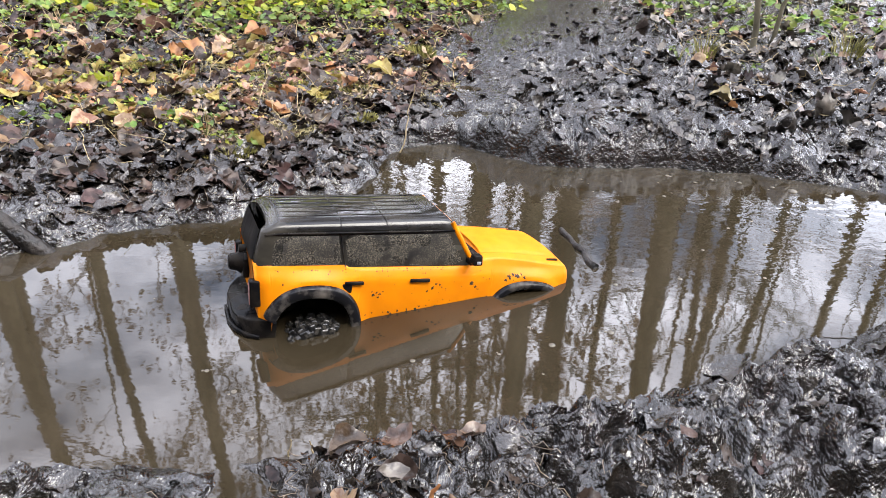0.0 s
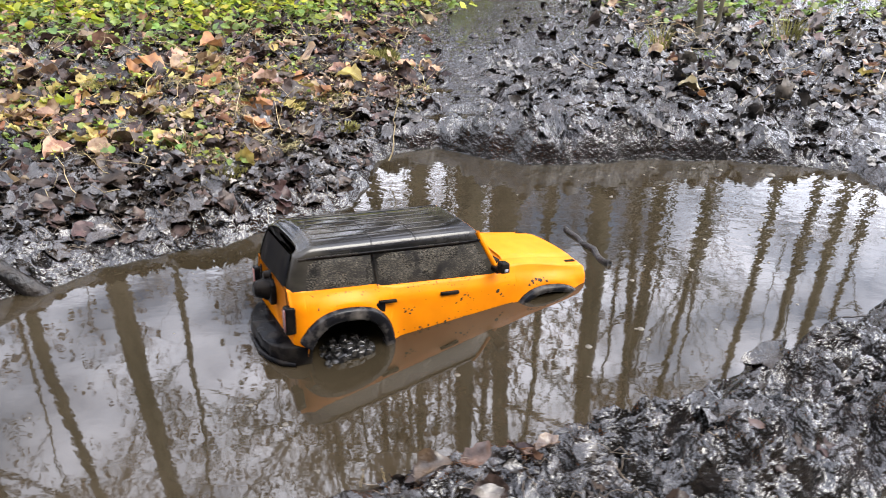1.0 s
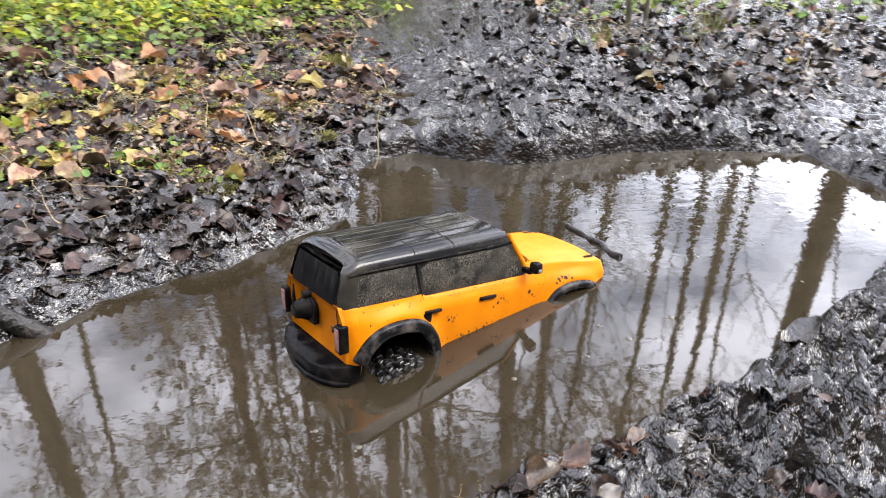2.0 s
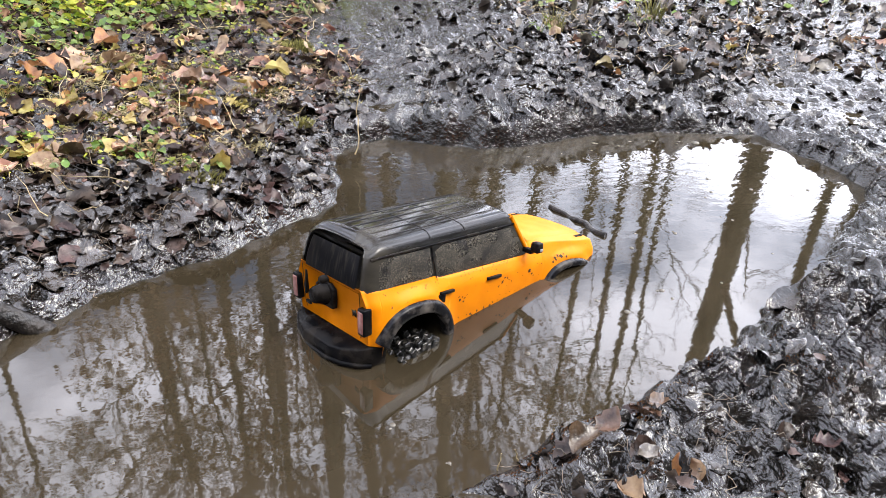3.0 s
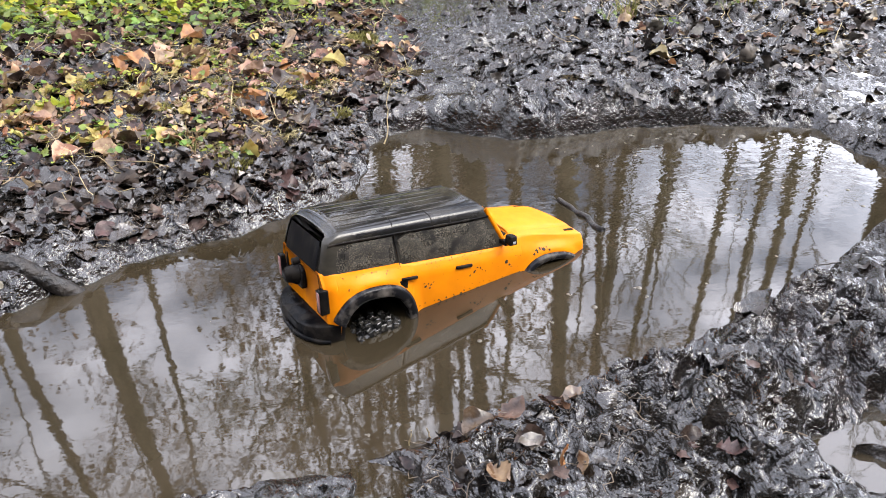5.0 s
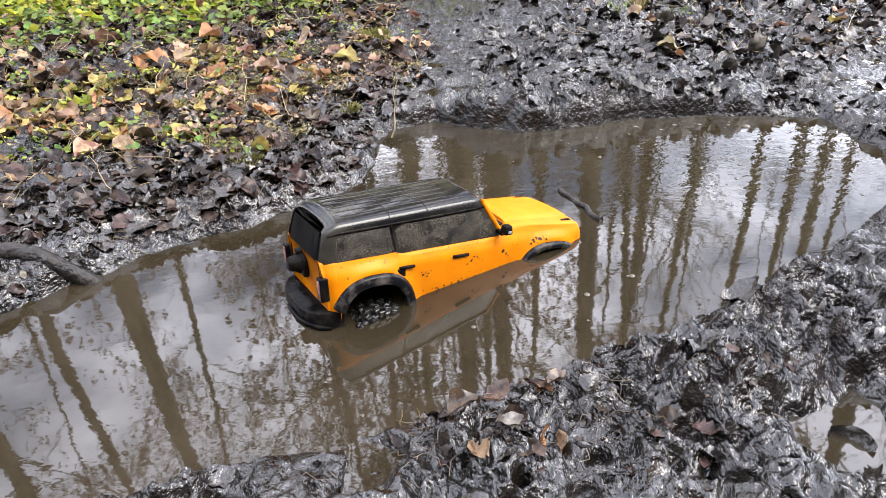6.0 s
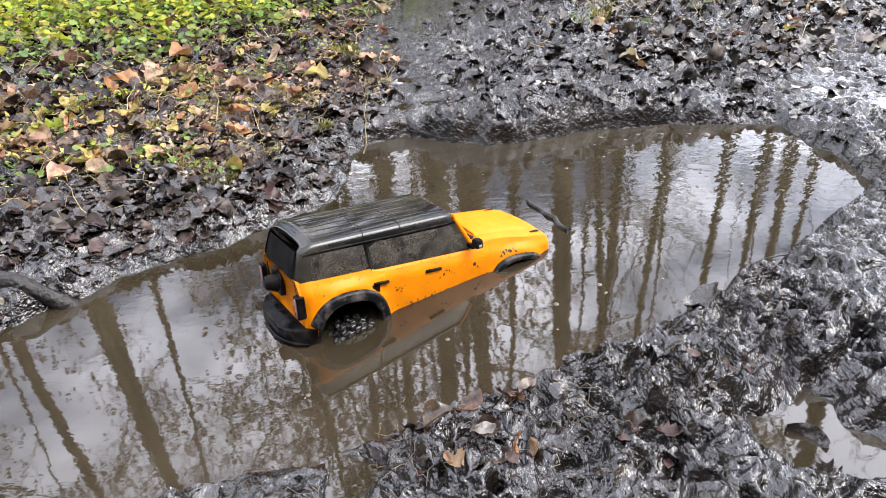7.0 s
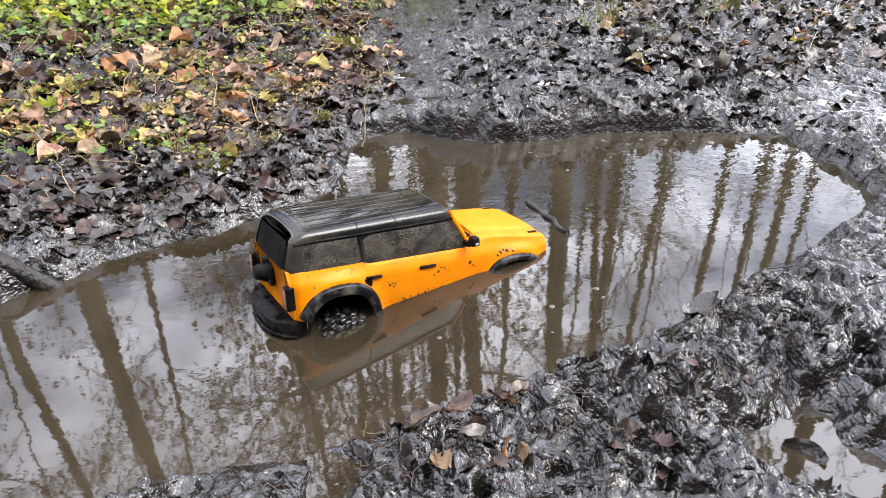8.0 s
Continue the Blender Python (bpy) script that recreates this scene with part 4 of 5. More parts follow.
def litter(name, count, place, sizes, mat, label, tilt=0.35, lift=0.0, seed=0, flat=None):
    """Many leaves as one object of kind stuff; place(rnd) gives x, y or None."""
    rnd = random.Random(seed)
    vs, n = [], 0
    while n < count:
        q = place(rnd)
        if q is None:
            continue
        vs.append(leaf_points(rnd, *q, rnd.uniform(*sizes) * rnd.choice((0.75, 1, 1.2)), tilt, lift + rnd.uniform(-0.002, 0.004), flat))
        n += 1
    return stuff_quads(name, np.concatenate(vs), np.concatenate([SMALL_FACES + 24 * k for k in range(count)]), mat, label, "leaves")


def stuff_quads(name, vs, fs, mat, label, category):
    me = bpy.data.meshes.new(name)
    me.vertices.add(len(vs))
    me.vertices.foreach_set("co", vs.astype(np.float32).ravel())
    me.loops.add(fs.size)
    me.loops.foreach_set("vertex_index", fs.astype(np.int32).ravel())
    me.polygons.add(len(fs))
    me.polygons.foreach_set("loop_start", np.arange(0, fs.size, 4, dtype=np.int32))
    me.update(calc_edges=True)
    me.materials.append(mat)
    me.shade_smooth()
    return tagged(new(name, me), label, category, kind="stuff")


def cell(x, y):
    return min(int(np.searchsorted(XS, x)), len(XS) - 1), min(int(np.searchsorted(YS, y)), len(YS) - 1)


def clear_of_water(x, y, margin):
    k = cell(x, y)
    return GW[k] > margin and GP[k] > 0.0


def left_bank(x, y):
    """How far a place lies on the leaf-strewn bank beside the track, 0 to 1."""
    return float(smoothstep(0.10, -0.12, x - 0.10 * (y - 1.4) + 0.05 * math.sin(9 * y))) * float(smoothstep(1.0, 1.35, y + 0.45 * max(0, -x)))


def any_mud(rnd):
    x, y = (rnd.uniform(-1.3, 2.0), 0.2 + 2.6 * rnd.random() ** 1.2) if rnd.random() < 0.8 else (rnd.gauss(0.3, 1.6), rnd.gauss(0.8, 1.4))
    track = math.exp(-((x - 0.10 - 0.16 * (y - 1.5)) / 0.2) ** 2) * (y > 1.4)
    if rnd.random() < 0.85 * track or x < 0.0 and y > 0.55 and GW[cell(x, y)] < 0.3 and rnd.random() < 0.75 or y < 0.9 and rnd.random() < 0.95 or not clear_of_water(x, y, 0.012):
        return None
    return x, y


def on_left(rnd, lo=0.0, power=1.0):
    x, y = (rnd.uniform(-2.9, 0.25), rnd.uniform(1.05, 3.6)) if rnd.random() < 0.9 else (0.3 - abs(rnd.gauss(0, 2.5)), 1.05 + abs(rnd.gauss(0, 2.4)))
    edge = float(smoothstep(-2.9, -1.5, x + 0.3 * math.sin(4 * y))) * float(smoothstep(3.9, 2.4, y + 0.3 * math.sin(3 * x)))
    return (x, y) if rnd.random() < edge * left_bank(x, y) ** power and clear_of_water(x, y, 0.12 + lo) else None


def on_left_band(rnd):
    x, y = rnd.uniform(-1.9, 0.1), rnd.uniform(1.2, 2.2)
    s = y - 1.30 + 0.22 * min(0.0, x)
    keep = math.exp(-((y - 1.55 - 0.10 * x) / 0.30) ** 2) * (0.35 + 0.65 * (math.sin(7.3 * x + 2) * math.sin(9.1 * y) > -0.1))
    return (x, y) if rnd.random() < keep * left_bank(x, y) and s > -0.1 and clear_of_water(x, y, 0.23) else None


def on_far_right(rnd):
    x, y = 0.45 + abs(rnd.gauss(0, 1.5)), 1.6 + abs(rnd.gauss(0, 1.3))
    return (x, y) if rnd.random() < float(smoothstep(1.55, 2.1, y + 0.15 * x)) * float(smoothstep(0.40, 0.75, x - 0.12 * (y - 1.5))) else None


def on_left_foot(rnd):
    x, y = rnd.uniform(-1.4, 0.04), rnd.uniform(0.6, 1.75)
    w = GW[cell(x, y)]
    on_branch = abs((x + 0.512) * 0.122 + (y - 0.918) * 0.993) < 0.045 and x < -0.5
    return (x, y) if not on_branch and 0.015 < w < 0.30 and y > 0.5 * (x + 1.6) and rnd.random() < 0.45 + 0.30 * float(smoothstep(0.03, 0.14, w)) + 0.25 * (x > -0.35) else None


def on_far_foot(rnd):
    x, y = rnd.uniform(0.20, 1.35), rnd.uniform(1.40, 1.95)
    return (x, y) if GW[cell(x, y)] > 0.025 and outside(np.array([x]), np.array([y]), POOL)[0] > 0.03 else None


def on_near(rnd):
    x, y = rnd.gauss(0.12, 0.16), rnd.gauss(0.45, 0.055)
    return (x, y) if y > 0.2 and clear_of_water(x, y, 0.01) else None


litter("muddy_leaves", 3400, any_mud, (0.010, 0.042), LEAF_MUD, "leaves pressed into black wet mud", 0.26, -0.005, 1)
litter("sunken_leaves", 900, on_left_foot, (0.018, 0.052), LEAF_MUD, "mud-coated leaves trodden flat beside the water", 0.20, 0.003, 23)
litter("sodden_leaves", 330, on_left_foot, (0.018, 0.050), LEAF_DARK, "sodden dark leaves beside the water", 0.26, 0.004, 24)
litter("sunken_leaves_across", 420, on_far_foot, (0.016, 0.046), LEAF_MUD, "mud-coated torn leaves on the far bank", 0.42, 0.002, 25)
litter("rotten_leaves", 4200, on_left, (0.020, 0.058), LEAF_DARK, "dark brown rotting leaves on the bank", 0.34, 0.002, 2, 0.75)
litter("rotten_leaves_across", 260, on_far_right, (0.025, 0.055), LEAF_DARK, "dark rotting leaves across the track", 0.38, 0.002, 3)
litter("grey_leaves_across", 800, on_far_right, (0.022, 0.06), LEAF_GREY, "grey-brown curled leaves across the track", 0.42, 0.003, 19)
litter("muddy_leaves_across", 800, on_far_right, (0.018, 0.06), LEAF_MUD, "mud-coated curled leaves across the track", 0.42, 0.002, 13)
litter("tan_leaves", 620, lambda r: on_left(r, 0.15), (0.026, 0.074), LEAF_TAN, "dry tan leaves on the bank", 0.45, 0.007, 4)
litter("leaf_fragments", 1300, lambda r: on_left(r, 0.11), (0.005, 0.020), LEAF_TAN, "small torn tan leaf fragments on the bank", 0.45, 0.010, 7)
litter("yellow_fragments", 600, lambda r: on_left_band(r), (0.007, 0.026), LEAF_YELLOW, "small yellowed leaf fragments on the bank", 0.45, 0.012, 8)
litter("crumbled_leaves", 1500, lambda r: (lambda q: q if q and -0.42 < q[0] < 0.08 and q[1] < 1.85 else None)(on_left(r, 0.04)), (0.004, 0.013), LEAF_TAN, "crumbled pale leaf bits beside the track", 0.5, 0.008, 17)
litter("pale_fragments", 650, lambda r: (lambda q: q if q and -0.50 < q[0] < 0.06 and q[1] < 1.80 else None)(on_left(r, 0.05)), (0.005, 0.017), LEAF_PALE, "pale torn leaf fragments beside the track", 0.5, 0.010, 18)
litter("tan_leaves_across", 130, on_far_right, (0.025, 0.055), LEAF_TAN, "tan leaves across the track", 0.4, 0.006, 5)
litter("near_leaves", 26, on_near, (0.010, 0.032), LEAF_DARK, "wet brown leaves at the water's edge", 0.35, 0.002, 6)
litter("near_muddy_leaves", 60, on_near, (0.008, 0.026), LEAF_MUD, "mud-coated leaves at the water's edge", 0.5, 0.002, 9)


def on_left_foot(rnd):
    """The wet, dark foot of the leaf-strewn bank."""
    x = rnd.uniform(-1.3, 0.0)
    y = rnd.uniform(0.6, 1.6)
    d = GW[cell(x, y)]
    on_branch = abs((x + 0.512) * 0.122 + (y - 0.918) * 0.993) < 0.04 and x < -0.5
    return (x, y) if 0.015 < d < 0.24 and y > 0.75 and not on_branch and rnd.random() < 1.15 - 3.5 * d else None


litter("sunken_leaves", 170, on_left_foot, (0.012, 0.038), LEAF_MUD, "flat blackened leaves sunk in the wet bank", 0.16, 0.000, 14, 0.5)
litter("sunken_brown_leaves", 60, on_left_foot, (0.012, 0.034), LEAF_DARK, "wet brown leaves sunk in the wet bank", 0.22, 0.002, 15, 0.6)
litter("foot_fragments", 260, on_left_foot, (0.004, 0.014), LEAF_GREY, "small grey leaf fragments on the wet bank", 0.4, 0.003, 16)


# single leaves that stand out
def single_leaf(x, y, size, mat, label, yaw=None, pitch=0.0, roll=0.0, lift=0.006, rnd=random.Random(31), lobed=None, thick=0.0):
    k = rnd.randrange(24) if lobed is None else rnd.choice([i for i in range(24) if (i % 3 == 0) == lobed])
    g = SHAPES[k].reshape(-1, 3) * size
    key = "fallen_leaf"
    me = mesh_of(key, g, LEAF_FACES.tolist(), mat)
    ob = new(key, me)
    yaw = rnd.uniform(0, 360) if yaw is None else yaw
    gx, gy = ground_tilt(x, y, 0.03)
    m = pose(0, 0, 0, math.degrees(gy) * 0.6, -math.degrees(gx) * 0.6, 0) @ pose(0, 0, 0, roll, pitch, yaw)
    low = sorted((m @ Vector(p)).z for p in g)[8]
    ob.matrix_world = Matrix.Translation((x, y, height(x, y) + lift - min(low, 0))) @ m
    return tagged(ob, label, "leaf", "fallen leaves")


rl = random.Random(8)
n = 0
while n < 230:
    q = on_left_band(rl)
    if q is None:
        continue
    mat, label = rl.choice(((LEAF_YELLOW, "yellow fallen leaf on the leaf litter"), (LEAF_YELLOW, "yellow fallen leaf on the leaf litter"), (LEAF_WET, "wet red-brown fallen leaf on the litter"), (LEAF_WET, "wet red-brown fallen leaf on the litter"), (LEAF_DARK, "wet dark brown fallen leaf on the litter"), (LEAF_DARK, "wet dark brown fallen leaf on the litter"), (LEAF_TAN, "dry tan fallen leaf on the leaf litter"),
                            (LEAF_ORANGE, "orange-brown fallen leaf on the leaf litter"), (LEAF_TAN, "dry tan fallen leaf on the leaf litter")))
    single_leaf(*q, rl.choice((0.03, 0.038, 0.046, 0.056, 0.07)), mat, label, pitch=rl.gauss(0, 14), roll=rl.gauss(0, 14), lift=0.014, rnd=rl)
    n += 1
for x, y, size, mat, label, yaw, pitch, roll, lift in (
        (-0.75, 1.54, 0.062, LEAF_LIME, "bright green fallen leaf on brown litter", 20, 0, -8, 0.022), (-0.585, 1.60, 0.065, LEAF_YELLOW, "pale yellow-green fallen leaf", -20, 0, 10, 0.022),
        (-0.84, 1.50, 0.085, LEAF_YELLOW, "large yellow fallen leaf on the litter", 10, 0, -10, 0.022), (-0.31, 1.58, 0.08, LEAF_ORANGE, "orange ragged fallen leaf", 5, 0, -12, 0.016),
        (-0.53, 2.06, 0.07, LEAF_ORANGE, "light orange fallen leaf", 60, 10, 20, 0.02), (-0.293, 1.246, 0.055, LEAF_YELLOW, "small yellow leaf hanging at the bank's edge", 100, 60, 0, 0.012),
        (0.733, 1.610, 0.035, LEAF_ORANGE, "small orange leaf on black mud", 20, 0, -30, 0.012), (0.72, 1.645, 0.055, LEAF_OLIVE, "olive yellow leaf on black mud", -10, 0, 0, 0.002),
        (0.994, 1.700, 0.075, LEAF_GREY, "grey curled leaf standing upright in the mud", 90, 80, 0, 0.0), (0.90, 1.705, 0.075, LEAF_DARK, "dark curled leaf arched over the mud", 40, 30, 20, 0.004),
        (0.772, 1.765, 0.06, LEAF_GREEN, "green leaf lying in the mud", 70, 10, 0, 0.004), (1.347, 1.92, 0.07, LEAF_YELLOW, "yellow leaf across the track", 30, 25, 0, 0.01),
        (0.120, 0.409, 0.034, LEAF_ORANGE, "orange-tan curled leaf sticking out of the mud", 78, -32, 68, 0.004), (0.138, 0.400, 0.026, LEAF_TAN, "pale torn leaf in the mud", 80, -30, -60, 0.002),
        (0.042, 0.384, 0.034, LEAF_TAN, "pinkish pale leaf lying in the mud", 110, 0, 10, 0.006), (0.085, 0.425, 0.042, LEAF_DARK, "wet brown leaf in the mud", 20, 8, 0, 0.004),
        (0.076, 0.482, 0.042, LEAF_WET, "folded wet brown leaf at the water's edge", 15, -22, 14, 0.008), (0.129, 0.490, 0.040, LEAF_WET, "wet tan leaf standing at the water's edge", -20, 18, -22, 0.010),
        (0.155, 0.500, 0.042, LEAF_WET, "brown leaf at the water's edge", 40, 20, 0, 0.006), (0.193, 0.486, 0.034, LEAF_MUD, "mud-coated leaf at the water's edge", 70, -20, 10, 0.006),
        (0.083, 0.417, 0.030, LEAF_GREY, "round grey wet leaf in the mud", 10, 4, 8, 0.008), (0.030, 0.456, 0.040, LEAF_WET, "olive wet leaf at the water's edge", 30, -8, 6, 0.006),
        (0.362, 0.520, 0.036, LEAF_MUD, "mud-coated leaf curled on the near bank", 5, -12, 12, 0.006), (0.298, 0.436, 0.044, LEAF_MUD, "upright mud-coated leaf in the near bank", 80, -60, 10, 0.004),
        (0.02, 0.468, 0.038, LEAF_DARK, "olive brown leaf at the water's edge", 10, -10, 0, 0.004), (0.470, 0.330, 0.030, LEAF_DARK, "brown leaf lying at a small puddle", 60, 12, 10, 0.006),
        (0.474, 0.378, 0.050, LEAF_MUD, "black folded leaf lying in a small puddle", -52, 4, 50, 0.004),
        (0.464, 0.647, 0.06, LEAF_MUD, "large mud-coated leaf overhanging the water", 0, -10, 10, 0.012), (0.43, 0.60, 0.045, LEAF_MUD, "mud-coated leaf by the water", 70, 10, -10, 0.006),
        (0.56, 0.62, 0.05, LEAF_MUD, "mud-coated leaf on the near bank", 30, -15, 20, 0.006), (0.36, 0.55, 0.04, LEAF_MUD, "mud-coated leaf on the near bank", 50, 20, 0, 0.006),
        (-0.07, 0.441, 0.05, LEAF_MUD, "mud-coated leaf on the near bank", 50, 20, 0, 0.004), (-0.25, 0.42, 0.035, LEAF_MUD, "brown leaf at the shallow edge", 30, 5, 0, 0.003)):
    single_leaf(x, y, size, mat, label, yaw, pitch, roll, lift, lobed=False if y < 0.8 else None)


# sticks and stems
def crooked(rnd, a, b, n, wobble):
    a, b = Vector(a), Vector(b)
    return [a.lerp(b, k / n) + Vector((rnd.uniform(-1, 1), rnd.uniform(-1, 1), rnd.uniform(-1, 1))) * wobble * (0 < k < n) for k in range(n + 1)]


def stick(name, a, b, r0, r1, mat, label, seed, wobble=0.006, side=0, category="stick", bed=None):
    rnd = random.Random(seed)
    line = crooked(rnd, a, b, 8, wobble)
    if bed is not None:  # lies along the ground
        line = [Vector((p.x, p.y, max(p.z, height(p.x, p.y) + bed) if k < 8 else p.z)) for k, p in enumerate(line)]
    shapes = [tube(line, [r0 + (r1 - r0) * k / 8 * 1.0 + rnd.uniform(-0.1, 0.1) * r0 for k in range(9)], 9)]
    ob = part(name, shapes[0], mat, None, "")
    for _ in range(side):
        k = rnd.randint(2, 7)
        w = Vector((rnd.uniform(-1, 1), rnd.uniform(-1, 1), rnd.uniform(0, 0.8))).normalized() * (Vector(b) - Vector(a)).length * rnd.uniform(0.15, 0.3)
        part("side_twig", tube(crooked(rnd, line[k], line[k] + w, 4, wobble * 0.6), [r1 * 0.8, r1 * 0.7, r1 * 0.6, r1 * 0.45, r1 * 0.2], 5), mat, ob)
    return tagged(ob, label, category)


rnd = random.Random(41)
A, B = Vector((-1.06, 0.985, 0.060)), Vector((-0.512, 0.918, -0.026))
spine = [A.lerp(B, k / 30) + Vector((0.004 * math.sin(0.5 * k), 0.005 * math.sin(0.37 * k + 1), 0)) for k in range(31)]
zs = [max(p.z, height(p.x, p.y) + 0.006) if k < 28 else p.z for k, p in enumerate(spine)]
spine = [Vector((p.x, p.y, sum(zs[max(0, k - 2):k + 3]) / len(zs[max(0, k - 2):k + 3]))) for k, p in enumerate(spine)]
vs, fs = tube(spine, [0.0215 - 0.0085 * k / 30 + rnd.uniform(-0.0014, 0.0014) for k in range(31)], 14)
vs = [Vector(v) + Vector((rnd.uniform(-1, 1), rnd.uniform(-1, 1), rnd.uniform(-1, 1))) * 0.0011 for v in vs]
tagged(part("fallen_branch", (vs, fs), WETWOOD), "dark wet fallen branch reaching into the water", "branch")
stick("floating_twig", (0.302, 1.088, 0.001), (0.348, 0.955, 0.002), 0.0045, 0.006, WETWOOD, "dark waterlogged twig floating beside the hood", 2, 0.004)
stick("bank_twig", (-0.005, 0.461, 0.032), (0.06, 0.405, 0.036), 0.0014, 0.0009, TWIG, "thin pale twig lying on the muddy bank", 3, 0.002, 1)
stick("bank_twig", (0.30, 0.47, 0.042), (0.40, 0.405, 0.040), 0.0018, 0.0010, TWIG, "thin muddy twig lying on the bank", 4, 0.002)
stick("bank_twig", (0.235, 0.34, 0.040), (0.275, 0.375, 0.046), 0.0022, 0.0016, WETWOOD, "short dark twig on the mud", 5, 0.001)
stick("bank_twig", (0.665, 0.750, 0.028), (0.612, 0.738, 0.034), 0.0016, 0.0010, WETWOOD, "thin dark twig poking over the water", 6, 0.002)
stick("bank_twig", (-0.62, 1.35, 0.07), (-0.42, 1.22, 0.05), 0.004, 0.002, WETWOOD, "dark twig in the leaf litter", 7, 0.006, 2)
stick("bank_twig", (-0.40, 1.30, 0.075), (-0.24, 1.41, 0.085), 0.005, 0.002, STRAW, "mossy pale twig on the bank's edge", 8, 0.006, 2)
stick("bank_twig", (-0.02, 1.36, 0.03), (0.005, 1.42, 0.16), 0.0016, 0.0008, STRAW, "thin dead stem standing at the water", 9, 0.006)
for i, (x, y, h) in enumerate(((-0.047, 0.498, 0.022), (-0.016, 0.503, 0.018), (0.03, 0.52, 0.02))):
    stick("upright_stem", (x, y, -0.01), (x + 0.006 * (-1) ** i, y + 0.004, h), 0.0011, 0.0007, STRAW, "tiny dead stem standing at the water's edge", 20 + i, 0.001, 0, "stem")
stick("sapling", (1.07, 2.49, height(1.07, 2.49) - 0.02), (1.05, 2.62, 0.75), 0.011, 0.006, TREEBARK, "thin dark sapling stem across the track", 30, 0.01, 3, "sapling")
stick("sapling", (1.10, 2.47, height(1.10, 2.47) - 0.02), (1.30, 2.60, 0.70), 0.008, 0.004, TREEBARK, "thin dark sapling stem across the track", 31, 0.01, 2, "sapling")

# straws and stems in the litter
rnd = random.Random(12)
shapes = []
while len(shapes) < 1500:
    q = on_left(rnd) if rnd.random() < 0.75 else on_far_right(rnd)
    if q is None:
        continue
    z, a, ln = height(*q), rnd.uniform(0, 6.283), rnd.uniform(0.02, 0.06) * rnd.choice((1, 1, 2.2))
    e = Vector((q[0] + ln * math.cos(a), q[1] + ln * math.sin(a), z + abs(rnd.gauss(0, 0.03)) + 0.01))
    shapes.append(tube(crooked(rnd, (*q, z + 0.006), e, 4, 0.009), [0.0009, 0.0009, 0.0008, 0.0006, 0.0003], 4, False))
vs, fs = join(*shapes)
tagged(part("dry_stems", (vs, fs), STRAW), "dry straws and stems among the leaves", "stems", kind="stuff")
shapes = []
for k in range(520):  # fibres on the wet foot of the bank and by the near edge
    q = None
    while q is None:
        q = on_left_foot(rnd) if k % 7 else on_near(rnd)
    z, a, ln = height(*q), rnd.uniform(0, 6.283), rnd.uniform(0.010, 0.036)
    e = Vector((q[0] + ln * math.cos(a), q[1] + ln * math.sin(a), 0))
    e.z = max(height(e.x, e.y), 0.0) + 0.003 + abs(rnd.gauss(0, 0.004))
    shapes.append(tube(crooked(rnd, (*q, z + 0.003), e, 4, 0.005), [0.0004, 0.0005, 0.0005, 0.0004, 0.0002], 4, False))
vs, fs = join(*shapes)
tagged(part("wet_fibres", (vs, fs), TWIG), "thin brown fibres and rootlets on wet mud", "fibres", kind="stuff")


# pale stringy moss in clumps on the bank beside the track
rnd = random.Random(52)
shapes = []
while len(shapes) < 2000:
    q = on_left(rnd)
    if q is None or not (-0.62 < q[0] < 0.05 and 1.25 < q[1] < 1.95) or not clear_of_water(*q, 0.10):
        continue
    for _ in range(rnd.randint(12, 46)):
        x, y = q[0] + rnd.gauss(0, 0.016), q[1] + rnd.gauss(0, 0.016)
        z, a, ln = height(x, y) + rnd.uniform(0.002, 0.016), rnd.uniform(0, 6.283), rnd.uniform(0.008, 0.024)
        e = Vector((x + ln * math.cos(a), y + ln * math.sin(a), z + rnd.uniform(-0.002, 0.012)))
        shapes.append(tube(crooked(rnd, (x, y, z), e, 4, 0.004), [0.0004, 0.0006, 0.0006, 0.0006, 0.0003], 3, False))
vs, fs = join(*shapes)
tagged(part("stringy_moss", (vs, fs), STRING), "pale yellow stringy moss on the bank", "moss", kind="stuff")


# low green plants
def cover_place(rnd):
    x, y = 0.4 - abs(rnd.gauss(0, 1.7)), 1.7 + abs(rnd.gauss(0, 1.4))
    edge = 2.08 + 0.13 * math.sin(3.1 * x + 1) - 0.10 * min(0, x + 0.6) + 0.35 * float(smoothstep(-0.6, 0.1, x))
    return (x, y) if rnd.random() < float(smoothstep(edge - 0.12, edge + 0.35, y)) * float(smoothstep(0.25, -0.05, x - 0.12 * (y - 2))) else None


def cover_right(rnd):
    x, y = 0.7 + abs(rnd.gauss(0, 1.8)), 2.2 + abs(rnd.gauss(0, 1.5))
    return (x, y) if rnd.random() < 0.35 * float(smoothstep(2.3, 3.0, y)) else None


